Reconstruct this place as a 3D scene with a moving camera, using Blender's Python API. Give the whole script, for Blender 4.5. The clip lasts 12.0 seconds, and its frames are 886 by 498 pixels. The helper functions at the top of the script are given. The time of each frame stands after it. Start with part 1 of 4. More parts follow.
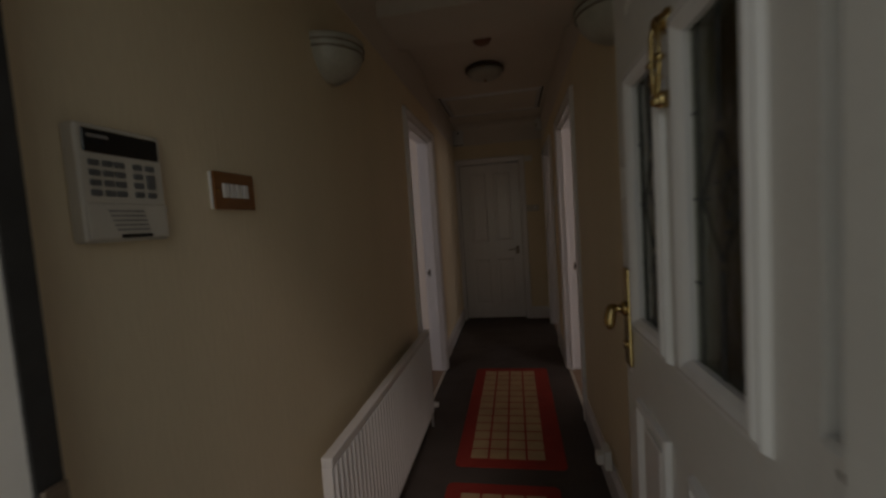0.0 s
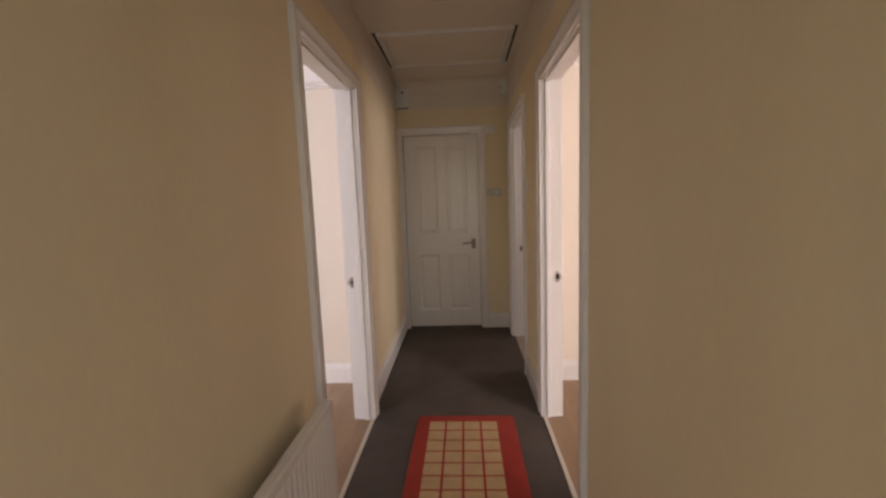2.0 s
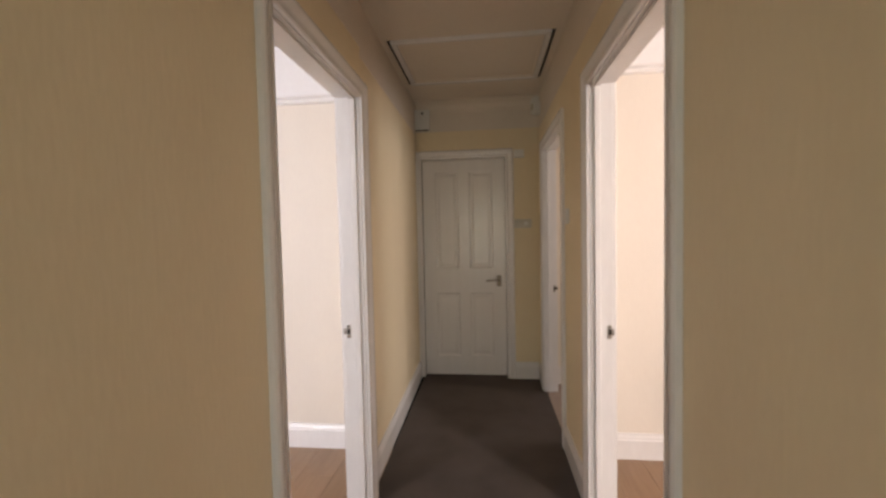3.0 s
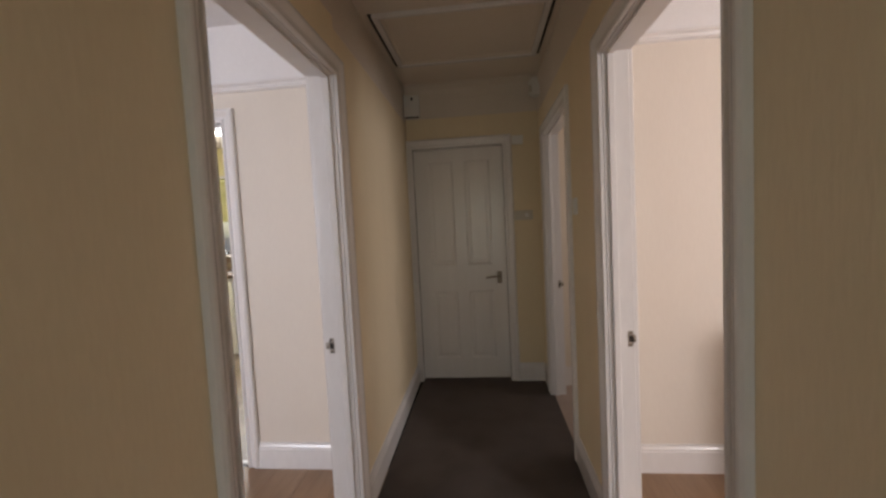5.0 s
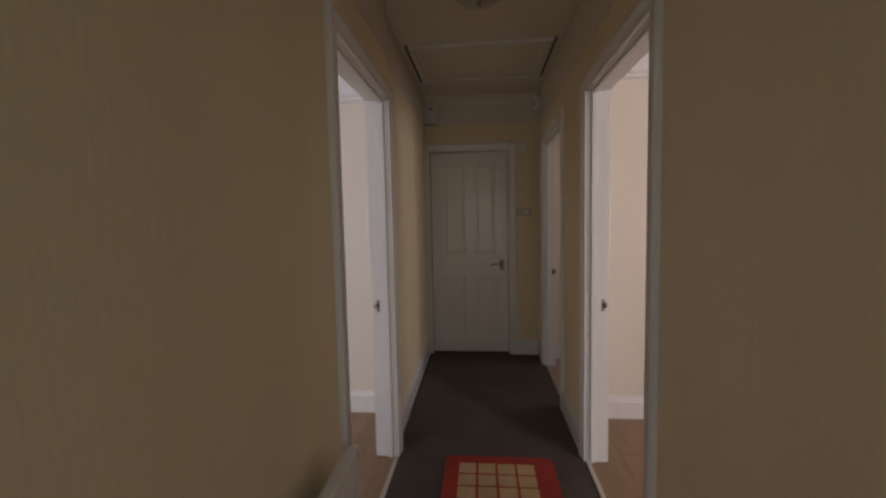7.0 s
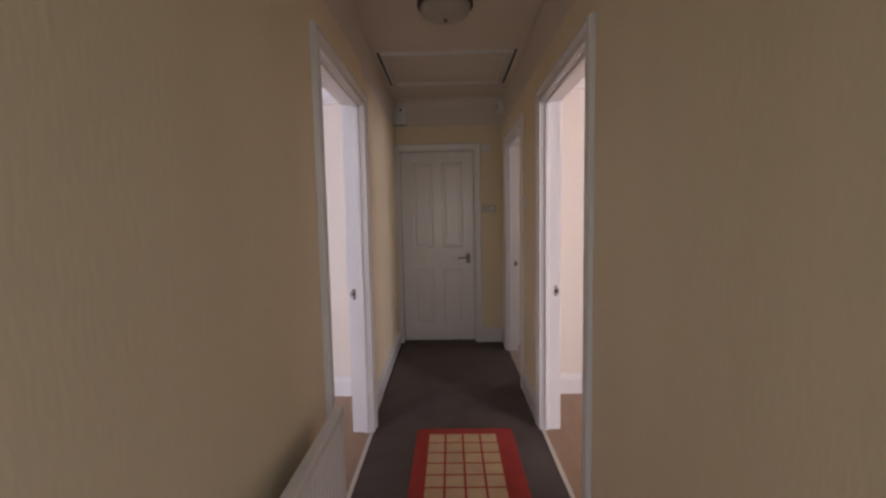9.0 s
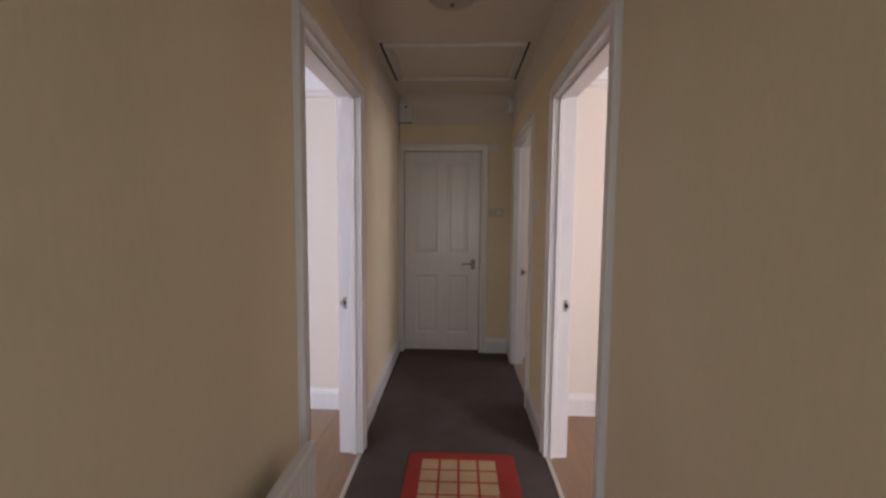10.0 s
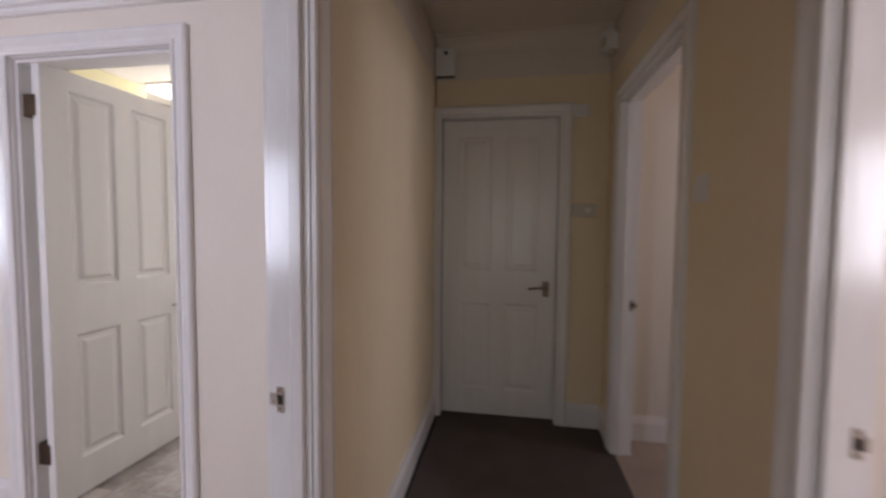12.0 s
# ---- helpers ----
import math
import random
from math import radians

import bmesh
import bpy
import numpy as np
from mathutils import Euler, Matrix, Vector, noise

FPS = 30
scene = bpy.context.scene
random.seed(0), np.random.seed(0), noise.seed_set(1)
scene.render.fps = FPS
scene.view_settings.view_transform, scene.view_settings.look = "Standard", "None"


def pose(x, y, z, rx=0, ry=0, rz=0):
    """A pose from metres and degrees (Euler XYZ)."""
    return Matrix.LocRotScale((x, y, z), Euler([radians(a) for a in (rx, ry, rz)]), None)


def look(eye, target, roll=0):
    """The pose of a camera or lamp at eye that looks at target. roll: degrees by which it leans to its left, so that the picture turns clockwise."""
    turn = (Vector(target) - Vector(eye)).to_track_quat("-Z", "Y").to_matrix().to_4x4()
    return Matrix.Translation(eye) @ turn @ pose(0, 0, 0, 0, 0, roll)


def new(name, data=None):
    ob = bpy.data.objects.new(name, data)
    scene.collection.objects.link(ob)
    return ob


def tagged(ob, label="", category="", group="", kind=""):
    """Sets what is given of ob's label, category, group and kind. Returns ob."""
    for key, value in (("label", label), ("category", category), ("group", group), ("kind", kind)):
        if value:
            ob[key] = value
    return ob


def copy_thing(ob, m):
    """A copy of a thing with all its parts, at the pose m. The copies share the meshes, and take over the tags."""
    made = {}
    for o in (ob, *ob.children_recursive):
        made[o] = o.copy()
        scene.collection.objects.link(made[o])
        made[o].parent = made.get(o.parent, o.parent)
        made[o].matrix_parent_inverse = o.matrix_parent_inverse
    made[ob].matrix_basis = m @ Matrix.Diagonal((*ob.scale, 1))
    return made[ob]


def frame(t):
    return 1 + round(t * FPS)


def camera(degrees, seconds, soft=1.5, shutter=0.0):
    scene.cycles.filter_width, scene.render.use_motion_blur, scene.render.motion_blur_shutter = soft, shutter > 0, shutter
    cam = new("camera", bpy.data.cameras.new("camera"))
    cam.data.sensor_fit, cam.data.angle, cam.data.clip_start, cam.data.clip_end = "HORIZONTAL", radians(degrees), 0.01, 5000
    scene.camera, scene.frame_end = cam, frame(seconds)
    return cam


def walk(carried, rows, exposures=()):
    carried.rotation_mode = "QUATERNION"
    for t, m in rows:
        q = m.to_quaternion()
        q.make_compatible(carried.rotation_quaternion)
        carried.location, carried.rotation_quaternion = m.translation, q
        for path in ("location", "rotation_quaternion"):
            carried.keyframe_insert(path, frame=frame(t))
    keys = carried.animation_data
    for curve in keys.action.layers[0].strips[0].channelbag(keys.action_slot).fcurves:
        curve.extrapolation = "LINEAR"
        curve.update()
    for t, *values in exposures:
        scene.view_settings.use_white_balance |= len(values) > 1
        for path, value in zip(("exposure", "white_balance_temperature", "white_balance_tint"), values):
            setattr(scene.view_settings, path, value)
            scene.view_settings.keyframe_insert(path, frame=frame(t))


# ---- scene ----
cam = camera(94.5, 12.0, 2.6, 0.5)
PATH = [
    (0, (0.657, 4.758, 1.290), (0.308, 6.724, 1.157), -3.9),
    (0.3, (0.623, 4.895, 1.300), (0.252, 6.852, 1.124), -2.4),
    (0.5, (0.61, 4.986, 1.299), (0.272, 6.951, 1.137), -1.7),
    (0.7, (0.581, 5.073, 1.299), (0.329, 7.049, 1.129), -2.1),
    (1, (0.566, 5.213, 1.307), (0.46, 7.202, 1.13), -2.6),
    (1.5, (0.576, 5.543, 1.305), (0.488, 7.535, 1.151), -3.0),
    (2, (0.596, 5.826, 1.322), (0.487, 7.809, 1.087), -2.1),
    (2.5, (0.585, 6.114, 1.326), (0.463, 8.107, 1.206), -2.0),
    (3, (0.584, 6.304, 1.325), (0.367, 8.291, 1.242), -1.2),
    (3.2, (0.594, 6.381, 1.322), (0.346, 8.364, 1.229), -1.1),
    (4.8, (0.604, 6.568, 1.344), (0.365, 8.548, 1.204), -2.8),
    (5, (0.574, 6.555, 1.342), (0.368, 8.541, 1.222), -2.9),
    (5.5, (0.513, 6.435, 1.36), (0.366, 8.429, 1.291), -1.5),
    (6, (0.524, 6.284, 1.319), (0.183, 8.25, 1.171), -1.0),
    (6.5, (0.499, 6.141, 1.325), (0.236, 8.12, 1.195), -0.9),
    (7, (0.493, 6.0, 1.325), (0.303, 7.986, 1.183), -1.2),
    (7.2, (0.501, 5.953, 1.321), (0.269, 7.934, 1.18), -1.8),
    (8.8, (0.492, 5.751, 1.308), (0.442, 7.743, 1.14), -1.2),
    (9, (0.502, 5.77, 1.314), (0.464, 7.763, 1.155), -1.1),
    (9.5, (0.526, 5.845, 1.33), (0.488, 7.836, 1.143), 0.1),
    (10, (0.541, 5.982, 1.326), (0.464, 7.975, 1.177), 0.5),
    (10.5, (0.505, 6.294, 1.298), (0.511, 8.29, 1.169), 0.3),
    (10.9, (0.493, 6.560, 1.268), (0.508, 8.549, 1.062), -1.9),
    (11, (0.491, 6.624, 1.265), (0.471, 8.618, 1.103), -1.7),
    (11.2, (0.519, 6.763, 1.266), (0.446, 8.756, 1.114), -0.6),
    (11.4, (0.525, 6.890, 1.268), (0.418, 8.879, 1.080), -0.3),
    (11.5, (0.525, 6.964, 1.266), (0.399, 8.95, 1.075), -0.2),
    (11.7, (0.499, 7.110, 1.264), (0.338, 9.098, 1.118), 0.7),
    (12, (0.453, 7.302, 1.273), (0.128, 9.272, 1.165), 0.5),
]
EXPOSURE = [(0, -2.2, 7350, 21), (0.5, -0.6, 7400, 24), (1, -0.05, 7500, 30), (1.5, -0.1, 7400, 28), (2, 0.38, 7500, 22), (2.5, 0.62, 7350, 17), (3.2, 0.70, 7250, 17),
            (4.8, 0.05, 7000, 17), (5.5, -0.24, 6950, 17), (6.5, -0.48, 7000, 17), (7.2, -0.56, 6900, 18), (8.8, 0.06, 6550, 25), (9.5, 0.17, 6450, 23), (10.5, 0.33, 6250, 19),
            (11, 0.42, 6200, 18), (11.5, 0.15, 6150, 20), (12, -0.13, 6400, 22)]
walk(cam, [(t, look(eye, target, roll)) for t, eye, target, roll in PATH], EXPOSURE)

# ---- world and lights ----
world = bpy.data.worlds.new("world")
scene.world = world
world.use_nodes = True
wn = world.node_tree.nodes
sky = wn.new("ShaderNodeTexSky")
sky.sky_type, sky.sun_disc, sky.sun_elevation, sky.sun_rotation = "NISHITA", False, radians(48), radians(160)
world.node_tree.links.new(sky.outputs[0], wn["Background"].inputs["Color"])
wn["Background"].inputs["Strength"].default_value = 0.12
sun = new("sun", bpy.data.lights.new("sun", "SUN"))
sun.data.energy, sun.data.angle, sun.data.color = 1.5, radians(12), (1.0, 0.96, 0.9)
sun.matrix_world = look((3, -8, 12), (0, 5, 0))


def window_light(name, at, towards, wide, high, watts, color):
    """An area lamp in a window's opening, for the daylight that comes in there."""
    lamp = new(name, bpy.data.lights.new(name, "AREA"))
    lamp.data.shape, lamp.data.size, lamp.data.size_y = "RECTANGLE", wide, high
    lamp.data.energy, lamp.data.color = watts, color
    lamp.matrix_world = look(at, towards)
    return lamp


window_light("window_light_left_room", (-2.0, 5.06, 1.42), (-1.6, 9, 1.3), 1.0, 1.1, 64, (0.78, 0.87, 1.0))
window_light("window_light_right_room", (3.85, 5.06, 1.45), (3.3, 9, 1.3), 1.0, 1.15, 84, (0.925, 0.93, 0.95))
# added fill for the side room and hallway end, from an unseen window
window_light("window_light_bathroom", (2.96, 9.36, 1.6), (1.0, 9.36, 1.4), 0.6, 0.8, 7, (0.97, 0.95, 0.95))
window_light("window_light_kitchen", (-1.7, 11.36, 1.4), (-1.5, 8, 1.0), 1.8, 0.6, 62, (0.84, 0.95, 1.0))
window_light("front_door_light", (0.5, 4.5, 1.25), (0.5, 9, 1.0), 0.8, 1.6, 7.0, (0.82, 0.97, 0.86))


# ---- materials ----
def surf(name, one, two, scale=3.0, rough=0.6, bump=0.0, grain=200.0, stretch=(1, 1, 1), metal=0.0, coat=0.0, vary=0.0, spread=0.06):
    """A surface of two near colours in soft patches, with fine grain in its relief and gloss."""
    m = bpy.data.materials.new(name)
    m.use_nodes = True
    t = m.node_tree
    n, l = t.nodes, t.links
    b = n["Principled BSDF"]
    b.inputs["Metallic"].default_value = metal
    b.inputs["Coat Weight"].default_value = coat
    b.inputs["Coat Roughness"].default_value = 0.12
    co = n.new("ShaderNodeTexCoord")
    mp = n.new("ShaderNodeMapping")
    mp.inputs["Scale"].default_value = stretch
    l.new(co.outputs["Object"], mp.inputs["Vector"])
    big = n.new("ShaderNodeTexNoise")
    big.inputs["Scale"].default_value, big.inputs["Detail"].default_value = scale, 6
    l.new(mp.outputs[0], big.inputs["Vector"])
    fine = n.new("ShaderNodeTexNoise")
    fine.inputs["Scale"].default_value, fine.inputs["Detail"].default_value = grain, 4
    l.new(mp.outputs[0], fine.inputs["Vector"])
    mix = n.new("ShaderNodeMix")
    mix.data_type = "RGBA"
    add = n.new("ShaderNodeMath")
    add.operation = "MULTIPLY_ADD"
    l.new(fine.outputs["Fac"], add.inputs[0])
    add.inputs[1].default_value = 0.5
    sub = n.new("ShaderNodeMath")
    sub.operation = "SUBTRACT"
    l.new(big.outputs["Fac"], sub.inputs[0])
    sub.inputs[1].default_value = 0.25
    l.new(sub.outputs[0], add.inputs[2])
    ramp = n.new("ShaderNodeMapRange")
    ramp.inputs["From Min"].default_value, ramp.inputs["From Max"].default_value = 0.3, 0.7
    l.new(add.outputs[0], ramp.inputs["Value"])
    l.new(ramp.outputs[0], mix.inputs["Factor"])
    mix.inputs["A"].default_value, mix.inputs["B"].default_value = (*one, 1), (*two, 1)
    colour = mix.outputs["Result"]
    if vary:
        info, hsv, mr = n.new("ShaderNodeObjectInfo"), n.new("ShaderNodeHueSaturation"), n.new("ShaderNodeMapRange")
        mr.inputs["To Min"].default_value, mr.inputs["To Max"].default_value = 1 - vary, 1 + vary
        l.new(info.outputs["Random"], mr.inputs["Value"])
        l.new(mr.outputs[0], hsv.inputs["Value"])
        l.new(colour, hsv.inputs["Color"])
        colour = hsv.outputs[0]
    l.new(colour, b.inputs["Base Color"])
    rr = n.new("ShaderNodeMapRange")
    rr.inputs["To Min"].default_value, rr.inputs["To Max"].default_value = max(rough - spread, 0.02), min(rough + spread, 1)
    l.new(big.outputs["Fac"], rr.inputs["Value"])
    l.new(rr.outputs[0], b.inputs["Roughness"])
    if bump:
        bp = n.new("ShaderNodeBump")
        bp.inputs["Strength"].default_value, bp.inputs["Distance"].default_value = bump, 0.002
        l.new(fine.outputs["Fac"], bp.inputs["Height"])
        l.new(bp.outputs[0], b.inputs["Normal"])
    return m


CREAM = surf("cream_wallpaper", (0.755, 0.635, 0.45), (0.81, 0.69, 0.495), 2.0, 0.62, 0.5, 60, (1.6, 1.6, 0.35))


def wrinkles(m):
    """Sparse upright wrinkles and seams in pasted paper."""
    t = m.node_tree
    n, l = t.nodes, t.links
    old = n["Principled BSDF"].inputs["Normal"].links[0].from_socket
    co, mp, nz, mr, bp = n.new("ShaderNodeTexCoord"), n.new("ShaderNodeMapping"), n.new("ShaderNodeTexNoise"), n.new("ShaderNodeMapRange"), n.new("ShaderNodeBump")
    mp.inputs["Scale"].default_value = (1, 1, 0.14)
    nz.inputs["Scale"].default_value, nz.inputs["Detail"].default_value = 42, 1
    mr.inputs["From Min"].default_value, mr.inputs["From Max"].default_value = 0.66, 0.80
    bp.inputs["Strength"].default_value, bp.inputs["Distance"].default_value = 0.42, 0.001
    l.new(co.outputs["Object"], mp.inputs["Vector"])
    l.new(mp.outputs[0], nz.inputs["Vector"])
    l.new(nz.outputs["Fac"], mr.inputs["Value"])
    l.new(mr.outputs[0], bp.inputs["Height"])
    l.new(old, bp.inputs["Normal"])
    l.new(bp.outputs[0], n["Principled BSDF"].inputs["Normal"])


wrinkles(CREAM)
CREAM_ROOM = surf("pale_cream_wallpaper", (0.74, 0.67, 0.595), (0.78, 0.71, 0.635), 2.0, 0.6, 0.3, 60, (1.6, 1.6, 0.35))
ROOMWHITE = surf("matt_white_ceiling", (0.78, 0.76, 0.765), (0.83, 0.81, 0.815), 1.5, 0.8, 0.25, 70)
LIME = surf("lime_kitchen_paint", (0.66, 0.59, 0.33), (0.71, 0.64, 0.38), 2.0, 0.6, 0.1, 90)
CEILING = surf("ceiling_paint", (0.68, 0.605, 0.53), (0.73, 0.655, 0.58), 1.5, 0.8, 0.25, 70)
GLOSS = surf("white_gloss_paint", (0.75, 0.725, 0.72), (0.81, 0.785, 0.78), 5.0, 0.2, 0.10, 45, (1, 1, 0.3), coat=0.1)
DOORWHITE = surf("white_door_paint", (0.75, 0.73, 0.72), (0.80, 0.78, 0.77), 4.0, 0.24, 0.3, 120, (3, 3, 0.12), coat=0.15)
PVC = surf("white_plastic_door", (0.73, 0.71, 0.68), (0.78, 0.76, 0.73), 4.0, 0.26, 0.08, 90)
PLASTIC = surf("cream_plastic", (0.56, 0.52, 0.45), (0.60, 0.56, 0.49), 8.0, 0.4, 0.05, 300)
WHITEPLASTIC = surf("white_plastic", (0.72, 0.71, 0.69), (0.77, 0.76, 0.74), 8.0, 0.38, 0.05, 300)
GREY = surf("dull_grey_print", (0.22, 0.21, 0.2), (0.3, 0.29, 0.28), 20.0, 0.6)
KEYCAP = surf("dark_rubber_keys", (0.10, 0.10, 0.10), (0.15, 0.15, 0.15), 20.0, 0.6)
BLACK = surf("black_glossy_plastic", (0.012, 0.012, 0.013), (0.02, 0.02, 0.022), 10.0, 0.2)
# near black that paints shade into gaps and holes; also serves as underlay
DARKGAP = surf("dark_gap", (0.02, 0.017, 0.014), (0.03, 0.025, 0.02), 8.0, 0.9)
CARPET = surf("charcoal_carpet", (0.074, 0.057, 0.050), (0.098, 0.077, 0.068), 5.0, 0.97, 1.0, 420)
BEIGECARPET = surf("beige_carpet", (0.36, 0.28, 0.24), (0.44, 0.35, 0.30), 5.0, 0.97, 1.0, 400)
RED = surf("red_rug_pile", (0.29, 0.026, 0.017), (0.37, 0.037, 0.024), 9.0, 0.95, 1.0, 380)
TAN = surf("tan_rug_pile", (0.46, 0.31, 0.17), (0.56, 0.39, 0.22), 9.0, 0.95, 1.0, 380)
LAMINATE = surf("warm_laminate", (0.25, 0.145, 0.08), (0.34, 0.21, 0.125), 7.0, 0.36, 0.12, 60, (1, 0.12, 1), vary=0.06)
VINYL = surf("stone_vinyl", (0.27, 0.21, 0.17), (0.46, 0.41, 0.37), 9.0, 0.4, 0.15, 40, vary=0.25)
GROUT = surf("vinyl_joint", (0.34, 0.31, 0.28), (0.40, 0.37, 0.33), 9.0, 0.6)
BRASS = surf("polished_brass", (0.46, 0.33, 0.145), (0.56, 0.42, 0.20), 20.0, 0.22, metal=1.0)
BRONZE = surf("dark_bronze", (0.07, 0.045, 0.03), (0.12, 0.08, 0.055), 20.0, 0.35, metal=0.7)
STEEL = surf("brushed_steel", (0.40, 0.37, 0.34), (0.50, 0.47, 0.44), 30.0, 0.28, metal=1.0)
DARKSTEEL = surf("worn_dark_steel", (0.20, 0.16, 0.13), (0.30, 0.25, 0.20), 30.0, 0.42, metal=0.85)
OLDBRASS = surf("dull_brass", (0.32, 0.22, 0.12), (0.42, 0.30, 0.17), 30.0, 0.35, metal=0.9)
WOODPLATE = surf("brown_switch_plate", (0.20, 0.085, 0.028), (0.27, 0.12, 0.045), 18.0, 0.35, 0.1, 60, (1, 1, 4))
MAROON = surf("reddish_brown_plastic", (0.22, 0.10, 0.07), (0.28, 0.13, 0.09), 12.0, 0.5)
BRICK = surf("outside_render", (0.40, 0.33, 0.27), (0.48, 0.40, 0.33), 6.0, 0.9, 0.6, 60)
PAVING = surf("grey_paving", (0.20, 0.19, 0.18), (0.28, 0.27, 0.25), 2.0, 0.9, 0.5, 60)
LEAD = surf("lead_came", (0.05, 0.05, 0.052), (0.10, 0.10, 0.105), 30.0, 0.55, metal=0.5)
CABLE = surf("black_cable", (0.02, 0.02, 0.02), (0.03, 0.03, 0.03), 30.0, 0.5)
DRAWERS = surf("cream_painted_board", (0.68, 0.65, 0.60), (0.74, 0.71, 0.66), 6.0, 0.45, 0.1, 60)
SHADE = surf("cream_shade_fabric", (0.72, 0.66, 0.55), (0.78, 0.72, 0.61), 20.0, 0.9, 0.3, 160)
WORKTOP = surf("dark_worktop", (0.06, 0.032, 0.018), (0.12, 0.065, 0.04), 60.0, 0.35)
CABINET = surf("cream_cabinet_door", (0.64, 0.61, 0.52), (0.70, 0.67, 0.58), 6.0, 0.4)
BLIND = surf("green_blind_fabric", (0.38, 0.37, 0.16), (0.54, 0.52, 0.28), 16.0, 0.9, 0.2, 200)
APPLIANCE = surf("white_appliance_enamel", (0.74, 0.74, 0.74), (0.78, 0.78, 0.78), 6.0, 0.3)


def glass(name, colour, rough, relief=0.0):
    m = surf(name, colour, colour, 5.0, rough, relief, 28)
    b = m.node_tree.nodes["Principled BSDF"]
    b.inputs["Transmission Weight"].default_value, b.inputs["IOR"].default_value = 1.0, 1.45
    return m


CLEAR = glass("clear_window_glass", (0.96, 0.98, 0.97), 0.03)
OBSCURE = glass("rippled_door_glass", (0.20, 0.21, 0.165), 0.12, 0.9)
FROST = surf("frosted_lamp_glass", (0.38, 0.365, 0.31), (0.46, 0.44, 0.38), 12.0, 0.3, 0.2, 50)
GLOW = bpy.data.materials.new("lit_diffuser")
GLOW.use_nodes = True
GLOW.node_tree.nodes["Principled BSDF"].inputs["Emission Color"].default_value = (1.0, 0.96, 0.86, 1)
GLOW.node_tree.nodes["Principled BSDF"].inputs["Emission Strength"].default_value = 9.0


# ---- shapes ----
def part(name, bm, material, parent=None, label="", smooth=False):
    """Links a bmesh as one mesh object, under a thing or a part if one is given."""
    bmesh.ops.recalc_face_normals(bm, faces=bm.faces)
    if smooth:
        for f in bm.faces:
            f.smooth = True
    me = bpy.data.meshes.new(name)
    bm.to_mesh(me)
    bm.free()
    me.materials.append(material)
    ob = new(name, me)
    ob.parent = parent
    return tagged(ob, label=label)


def setting(name, bm, material, label=""):
    return tagged(part(name, bm, material, label=label), kind="structure")


def thing(name, label, category, m=None, group="", kind=""):
    ob = new(name)
    ob.empty_display_size = 0.1
    if m is not None:
        ob.matrix_world = m
    return tagged(ob, label, category, group, kind)


def box(bm, x0, y0, z0, x1, y1, z1, bevel=0.0, segs=1):
    made = bmesh.ops.create_cube(bm, size=1.0, matrix=Matrix.Translation(((x0 + x1) / 2, (y0 + y1) / 2, (z0 + z1) / 2))
                                 @ Matrix.Diagonal((abs(x1 - x0), abs(y1 - y0), abs(z1 - z0), 1)))
    if bevel:
        edges = list({e for v in made["verts"] for e in v.link_edges})
        bmesh.ops.bevel(bm, geom=edges, offset=bevel, segments=segs, affect="EDGES", profile=0.6)
    return bm


def boxes(*rows, bevel=0.0):
    bm = bmesh.new()
    for r in rows:
        box(bm, *r, bevel=bevel)
    return bm


def prism(bm, footprint, z0, z1):
    """A block over a footprint of corners."""
    low = [bm.verts.new((x, y, z0)) for x, y in footprint]
    high = [bm.verts.new((x, y, z1)) for x, y in footprint]
    bm.faces.new(low[::-1])
    bm.faces.new(high)
    for i in range(len(low)):
        j = (i + 1) % len(low)
        bm.faces.new((low[i], low[j], high[j], high[i]))
    return bm


def sweep(bm, rings, closed=False):
    """Skins a row of rings of places, each with as many corners, and closes the ends."""
    rows = [[bm.verts.new(p) for p in r] for r in rings]
    n = len(rows[0])
    for a, b in zip(rows, rows[1:] + ([rows[0]] if closed else [])):
        for i in range(n):
            j = (i + 1) % n
            bm.faces.new((a[i], a[j], b[j], b[i]))
    if not closed:
        bm.faces.new(rows[0][::-1])
        bm.faces.new(rows[-1])
    return bm


def turned(bm, profile, steps=24, m=Matrix()):
    """A body of revolution about z from (radius, height) rows."""
    rings = [[m @ Vector((r * math.cos(2 * math.pi * i / steps), r * math.sin(2 * math.pi * i / steps), z)) for i in range(steps)] for r, z in profile]
    return sweep(bm, rings)


def tube(bm, points, radius, steps=8):
    """A round bar along a row of places."""
    pts = [Vector(p) for p in points]
    rings = []
    for i, p in enumerate(pts):
        d = (pts[min(i + 1, len(pts) - 1)] - pts[max(i - 1, 0)]).normalized()
        up = Vector((0, 0, 1)) if abs(d.z) < 0.9 else Vector((1, 0, 0))
        a = d.cross(up).normalized()
        b = d.cross(a)
        rings.append([p + radius * (math.cos(2 * math.pi * k / steps) * a + math.sin(2 * math.pi * k / steps) * b) for k in range(steps)])
    return sweep(bm, rings)


def run(name, p0, p1, inward, profile, material, label):
    """A moulding with a profile of (out, up), from p0 to p1 along a wall, standing out towards inward."""
    bm = bmesh.new()
    n = Vector(inward)
    sweep(bm, [[Vector(p) + n * u + Vector((0, 0, v)) for u, v in profile] for p in (p0, p1)])
    return setting(name, bm, material, label)


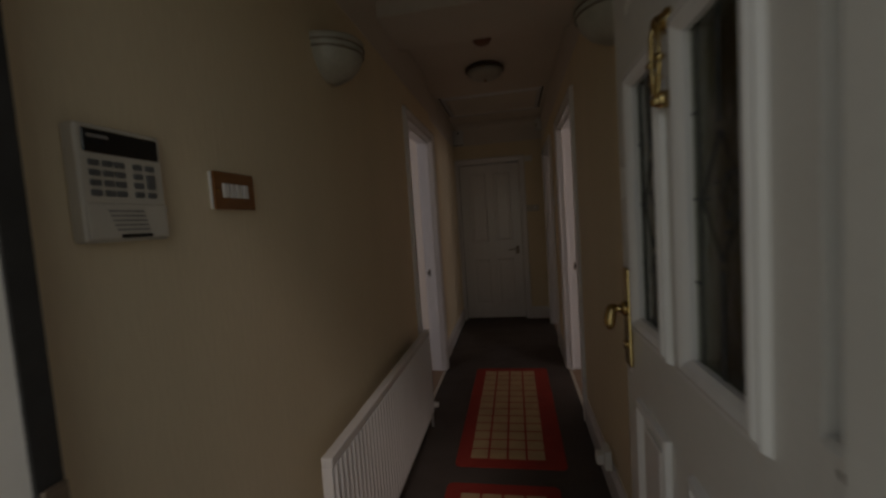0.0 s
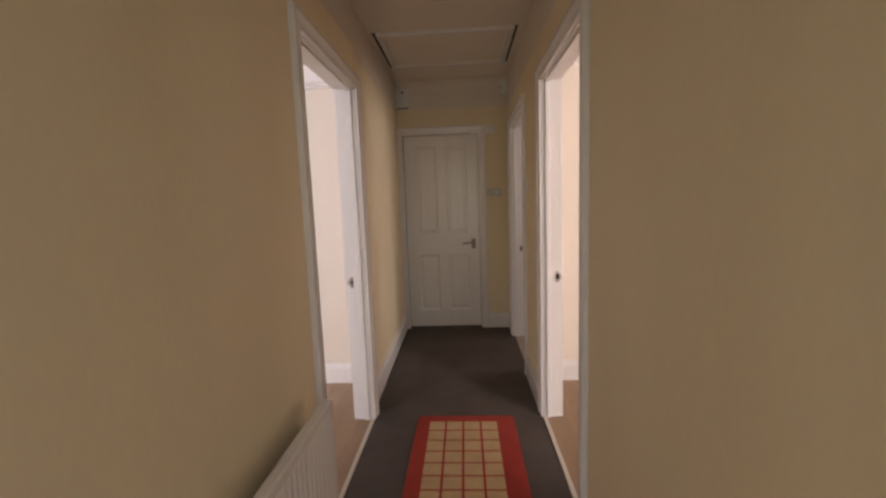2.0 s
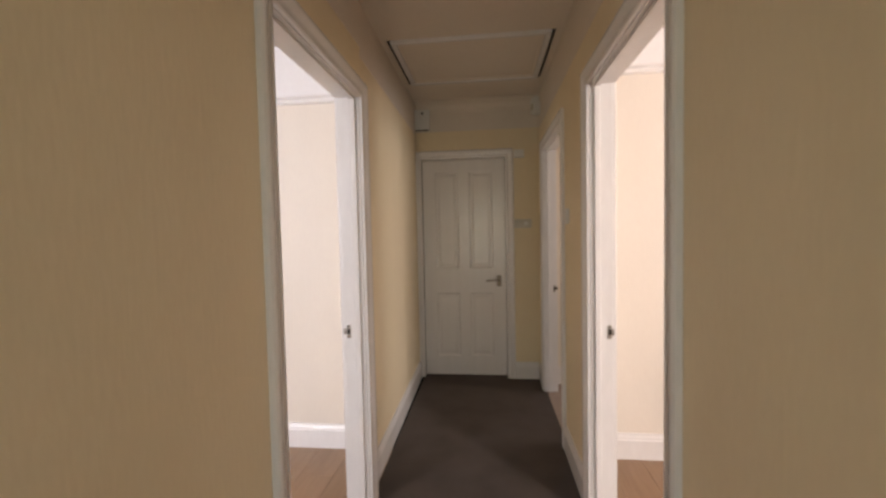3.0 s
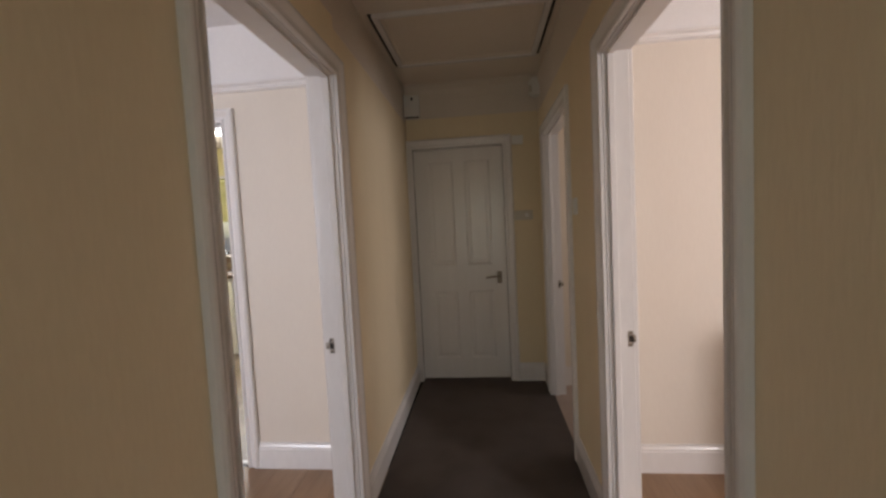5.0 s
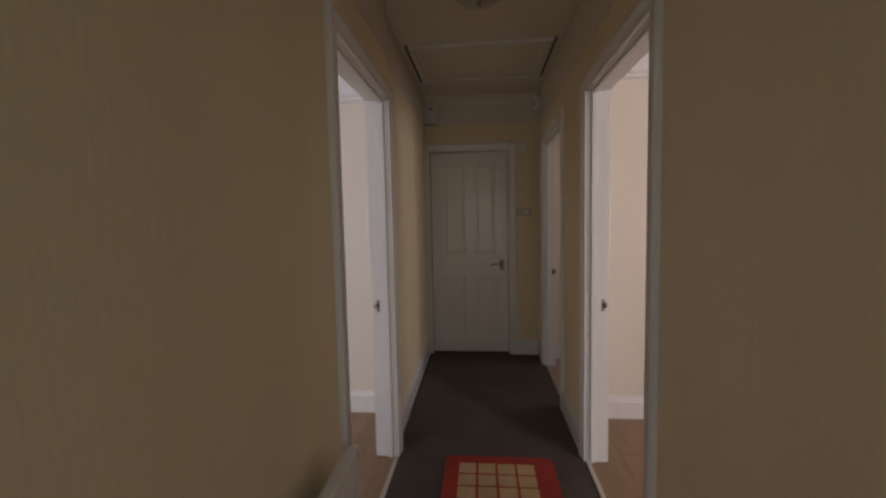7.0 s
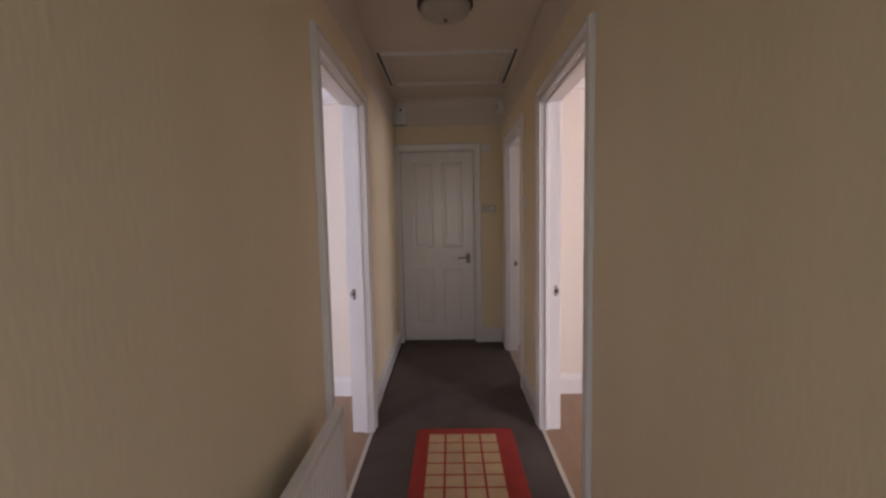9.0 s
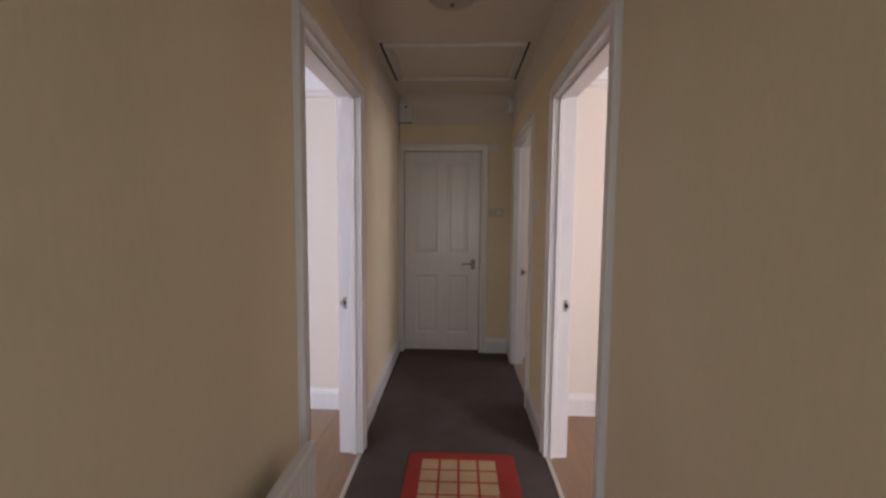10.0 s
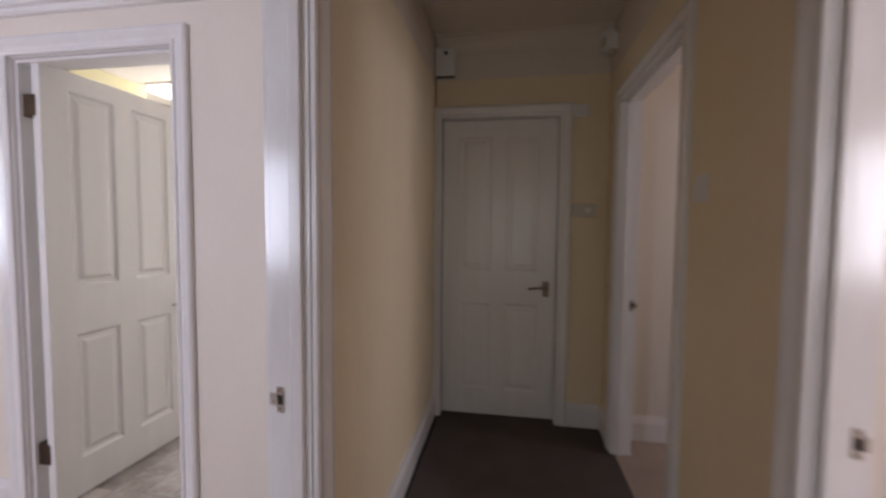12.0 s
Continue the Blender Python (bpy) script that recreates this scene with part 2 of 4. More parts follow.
SKIRT = [(0, 0), (0.018, 0), (0.018, 0.112), (0.014, 0.118), (0.014, 0.126), (0.008, 0.138), (0.006, 0.15), (0, 0.15)]
RAIL = [(0, 0), (0.014, 0.004), (0.020, 0.014), (0.012, 0.020), (0.016, 0.030), (0.028, 0.038), (0.028, 0.048), (0, 0.052)]
COVE = [(0, 0), (0.006, 0.0), (0.012, 0.03), (0.035, 0.065), (0.07, 0.085), (0.09, 0.088), (0.09, 0.1), (0, 0.1)]
CASING = [(0, 0), (0, 0.012), (0.006, 0.016), (0.014, 0.016), (0.018, 0.010), (0.030, 0.012), (0.044, 0.020), (0.052, 0.024), (0.062, 0.024), (0.070, 0.018), (0.070, 0)]


def casing(w, h, m):
    """An architrave round an opening w wide and h high, in the plane y = 0, standing out to -y, then moved by m."""
    bm = bmesh.new()
    rings = []
    for x, z, sx, sz in ((-w / 2, 0, -1, 0), (-w / 2, h, -1, 1), (w / 2, h, 1, 1), (w / 2, 0, 1, 0)):
        rings.append([m @ Vector((x + sx * (u * 1.04 + 0.004), -d, z + sz * (u * 1.04 + 0.004))) for u, d in CASING])
    return sweep(bm, rings)


def panel_leaf(w, h, t, panels, depth=0.009, rise=0.006):
    """A door leaf from x = 0 to w, y = 0 to t, with moulded panels (x0, z0, x1, z1) on both faces."""
    bm = bmesh.new()
    xs = sorted({0.0, w, *[p[0] for p in panels], *[p[2] for p in panels]})
    zs = sorted({0.0, h, *[p[1] for p in panels], *[p[3] for p in panels]})
    for side in (0, 1):
        y0, s = (0.0, 1) if side == 0 else (t, -1)
        for xa, xb in zip(xs, xs[1:]):
            for za, zb in zip(zs, zs[1:]):
                inside = any(p[0] <= xa and xb <= p[2] and p[1] <= za and zb <= p[3] for p in panels)
                rows = []
                steps = ((0, 0), (0.004, 0.0), (0.016, depth), (0.030, depth), (0.048, depth - rise)) if inside else ((0, 0),)
                for k, d in steps:
                    y = y0 + s * d
                    rows.append([bm.verts.new(p) for p in ((xa + k, y, za + k), (xb - k, y, za + k), (xb - k, y, zb - k), (xa + k, y, zb - k))])
                for a, b in zip(rows, rows[1:]):
                    for i in range(4):
                        j = (i + 1) % 4
                        bm.faces.new((a[i], a[j], b[j], b[i]))
                bm.faces.new(rows[-1])
    for a, b in (((0, 0), (w, 0)), ((w, 0), (w, h)), ((w, h), (0, h)), ((0, h), (0, 0))):
        bm.faces.new([bm.verts.new(p) for p in ((a[0], 0, a[1]), (b[0], 0, b[1]), (b[0], t, b[1]), (a[0], t, a[1]))])
    bmesh.ops.remove_doubles(bm, verts=bm.verts, dist=0.0002)
    return bm


FOUR = [(0.11, 0.17, 0.335, 0.76), (0.425, 0.17, 0.65, 0.76), (0.11, 0.975, 0.335, 1.86), (0.425, 0.975, 0.65, 1.86)]


def lever_handle(parent, x, z, y, s, metal, way=-1, label="brushed steel lever handle"):
    """A lever on a back plate at the face y, standing out by s (+1 or -1), the lever pointing along way in x."""
    bm = bmesh.new()
    box(bm, x - 0.021, min(y, y + s * 0.007), z - 0.05, x + 0.021, max(y, y + s * 0.007), z + 0.05, 0.003, 2)
    h = part("door_handle", bm, metal, parent, label)
    bm = bmesh.new()
    o = y + s * 0.007
    tube(bm, [(x, o, z + 0.012), (x, o + s * 0.03, z + 0.012), (x + way * 0.008, o + s * 0.044, z + 0.012), (x + way * 0.03, o + s * 0.048, z + 0.012),
              (x + way * 0.085, o + s * 0.046, z + 0.008), (x + way * 0.112, o + s * 0.042, z + 0.004)], 0.0075, 10)
    part("lever", bm, metal, h, smooth=True)
    return h


def doorway(name, label, w, h, depth, m, strike=0, back=True, z_strike=0.86, strike_at=0.08):
    """Architraves, lining and stop of a doorway in local places: the near face at y = 0, the wall's thickness to depth."""
    d = thing(name, label, "door frame", m, kind="structure")
    part("architrave", casing(w, h, Matrix()), GLOSS, d, "white gloss moulded architrave")
    if back:
        part("architrave", casing(w, h, Matrix.Translation((0, depth, 0)) @ Matrix.Rotation(math.pi, 4, "Z")), GLOSS, d, "white gloss moulded architrave")
    part("lining", boxes((-w / 2 - 0.029, 0.001, 0, -w / 2, depth - 0.001, h + 0.029), (w / 2, 0.001, 0, w / 2 + 0.029, depth - 0.001, h + 0.029),
                         (-w / 2, 0.001, h, w / 2, depth - 0.001, h + 0.029), bevel=0.0015), GLOSS, d)
    part("door_stop", boxes((-w / 2, 0.018, 0, -w / 2 + 0.013, depth - 0.058, h), (w / 2 - 0.013, 0.018, 0, w / 2, depth - 0.058, h),
                            (-w / 2 + 0.013, 0.018, h - 0.013, w / 2 - 0.013, depth - 0.058, h), bevel=0.002), GLOSS, d)
    if strike:
        x = strike * w / 2
        a, b = sorted((x, x - strike * 0.0025))
        y = strike_at
        bm = boxes((a, y - 0.010, z_strike - 0.031, b, y + 0.009, z_strike + 0.031), (a, y + 0.009, z_strike - 0.015, b, depth + 0.003, z_strike + 0.015), bevel=0.0008)
        s = part("strike_plate", bm, STEEL, d, "worn steel strike plate with a lip")
        # the plate isn't pierced: a dark patch paints the hole's shade
        a, b = sorted((x - strike * 0.0024, x - strike * 0.0034))
        part("latch_hole", boxes((a, y - 0.007, z_strike - 0.012, b, y + 0.007, z_strike + 0.012)), DARKGAP, s, "dark patch painted for the shade of the latch hole")
        for dz in (-0.023, 0.023):
            head = turned(bmesh.new(), [(0.0005, 0), (0.0042, 0), (0.0035, 0.0012), (0.0005, 0.0014)], 10, Matrix.Translation((x - strike * 0.0024, y, z_strike + dz)) @ Matrix.Rotation(-strike * math.pi / 2, 4, "Y"))
            part("screw", head, DARKSTEEL, s, "dark screw head")
    return d


# ---- large structure ----
W, H = 1.04, 2.475
LEFT_THICK, RIGHT_THICK = 0.104, 0.10


def far_left(y):
    """The left wall beyond its doorway runs slightly outwards."""
    return -0.032 - 0.016 * (y - 8.21) / 1.77


bm = bmesh.new()
prism(bm, [(-LEFT_THICK, 5.17), (0, 5.17), (0, 7.366), (-LEFT_THICK, 7.366)], 0, H)
prism(bm, [(-LEFT_THICK, 7.366), (0, 7.366), (0, 8.21), (-LEFT_THICK, 8.21)], 1.99, H)
prism(bm, [(-LEFT_THICK, 8.21), (far_left(8.21), 8.21), (far_left(10.1), 10.1), (-0.16, 10.1)], 0, H)
setting("wall_west", bm, CREAM, "long cream papered hallway wall with a doorway")
bm = bmesh.new()
for a, b, z in ((5.17, 7.366, 0), (7.366, 8.225, 1.99), (8.225, 8.84, 0), (8.84, 9.705, 1.99), (9.705, 10.1, 0)):
    box(bm, W, a, z, W + RIGHT_THICK, b, H)
setting("wall_east", bm, CREAM, "long cream papered hallway wall with two doorways")
setting("wall_north", boxes((-0.04, 9.98, 1.985, W, 10.1, 2.218), (0.775, 9.98, 0, W, 10.1, 1.985), (-0.2, 9.98, 0, -0.03, 10.1, 1.985)), CREAM, "cream papered end wall round a white door")
setting("wall_frieze", boxes((-0.04, 9.978, 2.218, W, 10.1, H)), CEILING, "ceiling coloured band over the end door")
setting("wall_cupboard_back", boxes((-0.3, 10.5, 0, 1.2, 10.6, H)), CREAM, "plain wall behind the end door")
# hallway floor and ceiling
setting("floor", boxes((0, 5.0, -0.05, W, 7.366, 0), (-0.012, 7.366, -0.05, W + 0.012, 10.5, 0)), CARPET, "charcoal brown short pile hallway carpet")
bm = bmesh.new()
for r in ((-0.2, 5.17, H, W + 0.2, 8.757, H + 0.08), (-0.2, 9.51, H, W + 0.2, 10.1, H + 0.08), (-0.2, 8.757, H, -0.004, 9.51, H + 0.08), (0.998, 8.757, H, W + 0.2, 9.51, H + 0.08)):
    box(bm, *r)
box(bm, 0.0, 6.92, 2.385, W, 7.35, H - 0.001)
setting("ceiling", bm, CEILING, "white painted hallway ceiling with a shallow beam")
# shading high on the side walls, put in as bands of ceiling colour
setting("wall_frieze", prism(prism(bmesh.new(), [(0, 5.17), (0.0015, 5.17), (0.0015, 8.209), (0, 8.209)], 2.2, H), [(-0.05, 8.211), (far_left(8.211) + 0.0015, 8.211), (far_left(9.978) + 0.0015, 9.978), (-0.05, 9.978)], 2.2, H), CEILING, "ceiling coloured band with the upper wall's shading put into its colour")
setting("wall_frieze", boxes((W - 0.0015, 5.17, 2.2, W, 9.977, H)), CEILING, "ceiling coloured band with the upper wall's shading put into its colour")
run("ceiling_cove", (-0.03, 9.978, H - 0.1), (W, 9.978, H - 0.1), (0, -1, 0), COVE, CEILING, "white moulded cornice over the end wall")
hatch = thing("loft_hatch", "white framed loft hatch set in the hallway ceiling", "loft hatch", pose(0, 0, 0))
part("hatch_panel", boxes((0.07, 8.83, 2.482, 0.92, 9.44, 2.5), bevel=0.002), CEILING, hatch)
part("hatch_frame", boxes((0.045, 8.757, 2.452, 0.95, 8.782, 2.52), (0.016, 8.782, 2.466, 0.978, 8.80, 2.52), (0.016, 9.47, 2.466, 0.978, 9.51, 2.52), (0.016, 8.80, 2.466, 0.052, 9.47, 2.52),
                          (0.942, 8.80, 2.466, 0.978, 9.47, 2.52), bevel=0.004), GLOSS, hatch, "white gloss hatch frame")
part("hatch_bead", boxes((0.052, 8.80, 2.472, 0.942, 8.83, 2.515), (0.052, 9.44, 2.472, 0.942, 9.47, 2.515), (0.052, 8.83, 2.472, 0.07, 9.44, 2.515),
                         (0.92, 8.83, 2.472, 0.942, 9.44, 2.515), bevel=0.005), CEILING, hatch)
# dark strips close the side gaps, their colour standing for shade
for x in (-0.004, 0.9785):
    part("hatch_gap", boxes((x, 8.757, 2.484, x + 0.0195, 9.51, 2.5)), DARKGAP, hatch, "dark strip painted for the shade in the gap beside the hatch")

# rooms to both sides
ROOMS_H = H
setting("left_room_floor", boxes((-3.7, 5.17, -0.06, -0.012, 8.745, -0.008)), DARKGAP, "dark underlay below the laminate")
setting("right_room_floor", boxes((W + 0.012, 5.17, -0.06, 5.0, 8.745, -0.008)), DARKGAP, "dark underlay below the laminate")
setting("left_room_ceiling", boxes((-3.7, 5.0, ROOMS_H, -LEFT_THICK, 8.9, H + 0.08)), ROOMWHITE, "white bedroom ceiling")
setting("right_room_ceiling", boxes((W + RIGHT_THICK, 5.0, ROOMS_H, 5.0, 8.9, H + 0.08)), ROOMWHITE, "white living room ceiling")
bm = bmesh.new()
RAIL_L, RAIL_R = 2.115, 2.175
for a, b, z0, z1 in ((-3.7, -1.639, 0, RAIL_L + 0.02), (-1.639, -0.816, 1.985, RAIL_L + 0.02), (-0.816, -LEFT_THICK, 0, RAIL_L + 0.02)):
    box(bm, a, 8.72, z0, b, 8.87, z1)
setting("left_room_wall_north", bm, CREAM_ROOM, "pale cream papered wall with a kitchen doorway")
setting("left_room_frieze", boxes((-3.7, 8.722, RAIL_L + 0.02, -LEFT_THICK, 8.87, H)), ROOMWHITE, "white frieze above the picture rail")
setting("right_room_wall_north", boxes((W + RIGHT_THICK, 8.72, 0, 5.0, 8.85, RAIL_R + 0.02)), CREAM_ROOM, "pale cream papered wall behind the chest of drawers")
setting("right_room_frieze", boxes((W + RIGHT_THICK, 8.722, RAIL_R + 0.02, 5.0, 8.85, H)), ROOMWHITE, "white frieze above the picture rail")
run("picture_rail", (-3.7, 8.72, RAIL_L), (-LEFT_THICK, 8.72, RAIL_L), (0, -1, 0), RAIL, GLOSS, "white moulded picture rail")
run("picture_rail", (W + RIGHT_THICK, 8.72, RAIL_R), (5.0, 8.72, RAIL_R), (0, -1, 0), RAIL, GLOSS, "white moulded picture rail")
setting("left_room_wall_west", boxes((-3.8, 4.87, 0, -3.7, 8.87, H)), CREAM_ROOM, "pale cream papered side wall")
setting("right_room_wall_east", boxes((5.0, 5.17, 0, 5.1, 8.87, H)), CREAM_ROOM, "pale cream papered side wall")
# room side of the two hallway walls
setting("left_room_wall_east", boxes((-LEFT_THICK - 0.004, 5.17, 0, -LEFT_THICK - 0.001, 7.30, H), (-LEFT_THICK - 0.004, 8.26, 0, -LEFT_THICK - 0.001, 8.72, H), (-LEFT_THICK - 0.004, 7.30, 2.04, -LEFT_THICK - 0.001, 8.26, H)), CREAM_ROOM, "pale cream papered wall with a doorway")
setting("right_room_wall_west", boxes((W + RIGHT_THICK + 0.001, 5.17, 0, W + RIGHT_THICK + 0.004, 7.31, H), (W + RIGHT_THICK + 0.001, 8.27, 0, W + RIGHT_THICK + 0.004, 8.72, H), (W + RIGHT_THICK + 0.001, 7.31, 2.04, W + RIGHT_THICK + 0.004, 8.27, H)), CREAM_ROOM, "pale cream papered wall with a doorway")
# front wall with two windows and the front door
bm = bmesh.new()
for a, b, z0, z1 in ((-3.8, -2.6, 0, H), (-2.6, -1.4, 0, 0.85), (-2.6, -1.4, 2.0, H), (-1.4, 0.06, 0, H), (0.06, 0.97, 2.03, H),
                     (0.97, 3.25, 0, H), (3.25, 4.45, 0, 0.85), (3.25, 4.45, 2.05, H), (4.45, 5.1, 0, H)):
    box(bm, a, 4.9, z0, b, 5.17, z1)
setting("wall_south", bm, CREAM, "front wall with two windows and the front doorway")
setting("wall_south_outside", boxes(*[(a, 4.88, z0, b, 4.9, z1) for a, b, z0, z1 in ((-3.8, -2.6, 0, 2.6), (-2.6, -1.4, 0, 0.85), (-2.6, -1.4, 2.0, 2.6), (-1.4, 0.06, 0, 2.6), (0.06, 0.97, 2.03, 2.6),
                                    (0.97, 3.25, 0, 2.6), (3.25, 4.45, 0, 0.85), (3.25, 4.45, 2.05, 2.6), (4.45, 5.1, 0, 2.6))]), BRICK, "rendered outside of the front wall")
# bathroom behind the second doorway
setting("bathroom_wall", boxes((W + RIGHT_THICK, 9.87, 0, 3.1, 10.1, H), (3.0, 8.85, 0, 3.1, 9.03, H), (3.0, 9.69, 0, 3.1, 9.87, H), (3.0, 9.03, 0, 3.1, 9.69, 1.2), (3.0, 9.03, 2.0, 3.1, 9.69, H),
                               (W + RIGHT_THICK, 8.851, 0, 3.0, 8.87, H)), CREAM_ROOM, "pale papered walls of the small side room")
setting("bathroom_floor", boxes((W + 0.012, 8.87, -0.05, 3.1, 9.87, 0.002)), BEIGECARPET, "beige carpet of the small side room")
setting("bathroom_ceiling", boxes((W + RIGHT_THICK, 8.85, H, 3.1, 10.1, H + 0.08)), CEILING, "white ceiling of the small side room")
# kitchen
KX0, KX1, KY0, KY1, KH = -3.5, -0.25, 8.87, 11.4, 2.42
bm = bmesh.new()
for r in ((KX0 - 0.1, 8.87, 0, KX0, KY1 + 0.1, H), (KX0, KY1, 0, KX1, KY1 + 0.1, 1.1), (KX0, KY1, 2.05, KX1, KY1 + 0.1, H),
          (KX0, KY1, 1.1, -2.9, KY1 + 0.1, 2.05), (-0.7, KY1, 1.1, KX1, KY1 + 0.1, 2.05)):
    box(bm, *r)
setting("kitchen_wall", bm, LIME, "lime painted kitchen walls with a window")
setting("kitchen_wall", boxes((KX1, 8.87, 0, KX1 + 0.05, KY1 + 0.1, H), (KX0, 8.871, 0, -1.72, 8.875, H), (-0.74, 8.871, 0, KX1, 8.875, H), (-1.72, 8.871, 2.04, -0.74, 8.875, H)), CREAM_ROOM, "pale papered kitchen side walls")
setting("kitchen_wall", boxes((KX0 + 0.001, 8.876, 0, -2.58, 10.35, KH - 0.001), bevel=0.003), LIME, "lime painted projecting wall in the kitchen")
setting("kitchen_floor", boxes((KX0, 8.76, -0.05, KX1, KY1, -0.006)), GROUT, "joints of the stone effect kitchen floor")
setting("kitchen_ceiling", boxes((KX0, 8.87, KH, KX1, KY1, H + 0.05)), CEILING, "white kitchen ceiling")
# outside
setting("ground", boxes((-200, -200, -0.2, 200, 4.88, -0.12), (-200, 11.5, -0.2, 200, 300, -0.12), (-200, 4.88, -0.2, -3.8, 11.5, -0.12), (5.1, 4.88, -0.2, 200, 11.5, -0.12)), PAVING, "grey paved ground outside the house")
setting("doorstep", boxes((-0.2, 4.2, -0.12, 1.3, 5.0, -0.021), bevel=0.006), PAVING, "stone doorstep at the front door")

# skirting
for p0, p1, n in (((0, 5.17, 0), (0, 7.318, 0), (1, 0, 0)), ((far_left(8.258), 8.258, 0), (far_left(9.98), 9.98, 0), (1, 0, 0)), ((W, 5.17, 0), (W, 7.318, 0), (-1, 0, 0)),
                  ((W, 8.272, 0), (W, 8.793, 0), (-1, 0, 0)), ((W, 9.75, 0), (W, 9.98, 0), (-1, 0, 0)), ((0.82, 9.98, 0), (W - 0.018, 9.98, 0), (0, -1, 0)),
                  ((-0.768, 8.72, -0.004), (-LEFT_THICK, 8.72, -0.004), (0, -1, 0)), ((-3.7, 8.72, -0.004), (-1.69, 8.72, -0.004), (0, -1, 0)),
                  ((W + RIGHT_THICK, 8.72, -0.004), (5.0, 8.72, -0.004), (0, -1, 0)), ((W + RIGHT_THICK, 9.87, 0), (3.0, 9.87, 0), (0, -1, 0))):
    run("baseboard", p0, p1, n, SKIRT, GLOSS, "white gloss moulded skirting board")

# doorways
R_LEFT, R_RIGHT = Matrix.Rotation(math.pi / 2, 4, "Z"), Matrix.Rotation(-math.pi / 2, 4, "Z")
doorway("door_1", "white gloss bedroom door frame, its leaf open into the room", 0.785, 1.96, LEFT_THICK, Matrix.Translation((0, 7.7875, 0)) @ R_LEFT, 1)
doorway("door_2", "white gloss living room door frame, its leaf open into the room", 0.80, 1.96, RIGHT_THICK, Matrix.Translation((W, 7.795, 0)) @ R_RIGHT, -1, strike_at=0.083)
doorway("door_3", "white gloss door frame of the small side room", 0.805, 1.96, RIGHT_THICK, Matrix.Translation((W, 9.2725, 0)) @ R_RIGHT, -1, back=False, z_strike=0.85, strike_at=0.075)

for name, w, depth, m, hinge in (("door_1", 0.785, LEFT_THICK, 90, -1), ("door_2", 0.80, RIGHT_THICK, -90, 1)):
    # the leaf stands open into the room, its hinge edge towards the hallway
    d = bpy.data.objects[name]
    leaf = part("leaf", panel_leaf(w - 0.006, 1.945, 0.038, [(a * w / 0.76, b, c * w / 0.76, e) for a, b, c, e in FOUR]), DOORWHITE, d, "white grained four panel leaf standing open")
    leaf.matrix_local = pose(-w / 2 + 0.002, depth + 0.006, 0.008, 0, 0, 128) @ pose(0, -0.038, 0) if hinge < 0 else pose(w / 2 - 0.002, depth + 0.006, 0.008, 0, 0, 52)
    for z in (0.24, 1.70):
        x = hinge * (w / 2 - 0.002)
        part("hinge", boxes((min(x, x - hinge * 0.034), depth - 0.003, z - 0.045, max(x, x - hinge * 0.034), depth + 0.003, z + 0.045), bevel=0.001), STEEL, d, "steel butt hinge")

end = thing("door_4", "closed white four panel door with a steel lever at the hallway's end", "door", pose(0, 9.98, 0), kind="structure")
bm = bmesh.new()
sweep(bm, [[Vector((x + sx * (u + 0.002), -d, z + sz * (u + 0.002))) for u, d in CASING] for x, z, sx, sz in ((0.0, 1.975, 0, 1), (0.747, 1.975, 1, 1), (0.747, 0, 1, 0))])
part("architrave", bm, GLOSS, end, "white gloss moulded architrave")
part("architrave", boxes((-0.05, -0.02, 0, 0.002, 0, 2.045), bevel=0.004), GLOSS, end, "narrow white architrave against the side wall")
part("lining", boxes((-0.028, 0.001, 0, 0.0, 0.118, 2.0), (0.747, 0.001, 0, 0.774, 0.118, 2.0), (0, 0.001, 1.975, 0.747, 0.118, 2.0), bevel=0.001), GLOSS, end)
leaf = part("leaf", panel_leaf(0.741, 1.962, 0.04, [(a * 0.975, b, c * 0.975, d) for a, b, c, d in FOUR]), DOORWHITE, end, "white grained four panel door leaf")
leaf.matrix_local = pose(0.003, 0.05, 0.008)
lever_handle(leaf, 0.68, 0.865, 0, -1, DARKSTEEL)

kd = doorway("door_5", "white gloss door frame with a four panel door open into the kitchen", 0.765, 1.955, 0.15, pose(-1.2275, 8.72, 0))
leaf = part("leaf", panel_leaf(0.73, 1.94, 0.038, [(a * 0.96, b, c * 0.96, d) for a, b, c, d in FOUR], 0.012, 0.009), DOORWHITE, kd, "white grained four panel leaf standing open")
leaf.matrix_local = pose(-0.278, 0.03, 0.008, 0, 0, 88.2)
lever_handle(leaf, 0.695, 0.802, 0, -1, STEEL)
lever_handle(leaf, 0.695, 0.802, 0.038, 1, STEEL)
for z in (0.254, 1.77):
    hg = part("hinge", boxes((-0.355, 0.0255, z - 0.045, -0.300, 0.0295, z + 0.045), (-0.3697, 0.038, z - 0.045, -0.3672, 0.074, z + 0.045), bevel=0.0008), BRONZE, kd, "dark bronze butt hinge")
    part("hinge_pin", tube(bmesh.new(), [(-0.357, 0.031, z - 0.047), (-0.357, 0.031, z + 0.047)], 0.0055, 8), BRONZE, hg)
part("threshold_strip", boxes((-0.382, 0.018, -0.006, 0.382, 0.052, 0.006), bevel=0.002), WHITEPLASTIC, kd, "pale threshold strip")
for name, x in (("threshold_strip", -0.012), ("threshold_strip", W - 0.004)):
    y0, y1 = (7.397, 8.178) if x < 0 else (7.397, 8.193)
    setting(name, boxes((x, y0, -0.002, x + 0.022, y1, 0.006), bevel=0.002), PLASTIC, "cream metal carpet threshold strip")

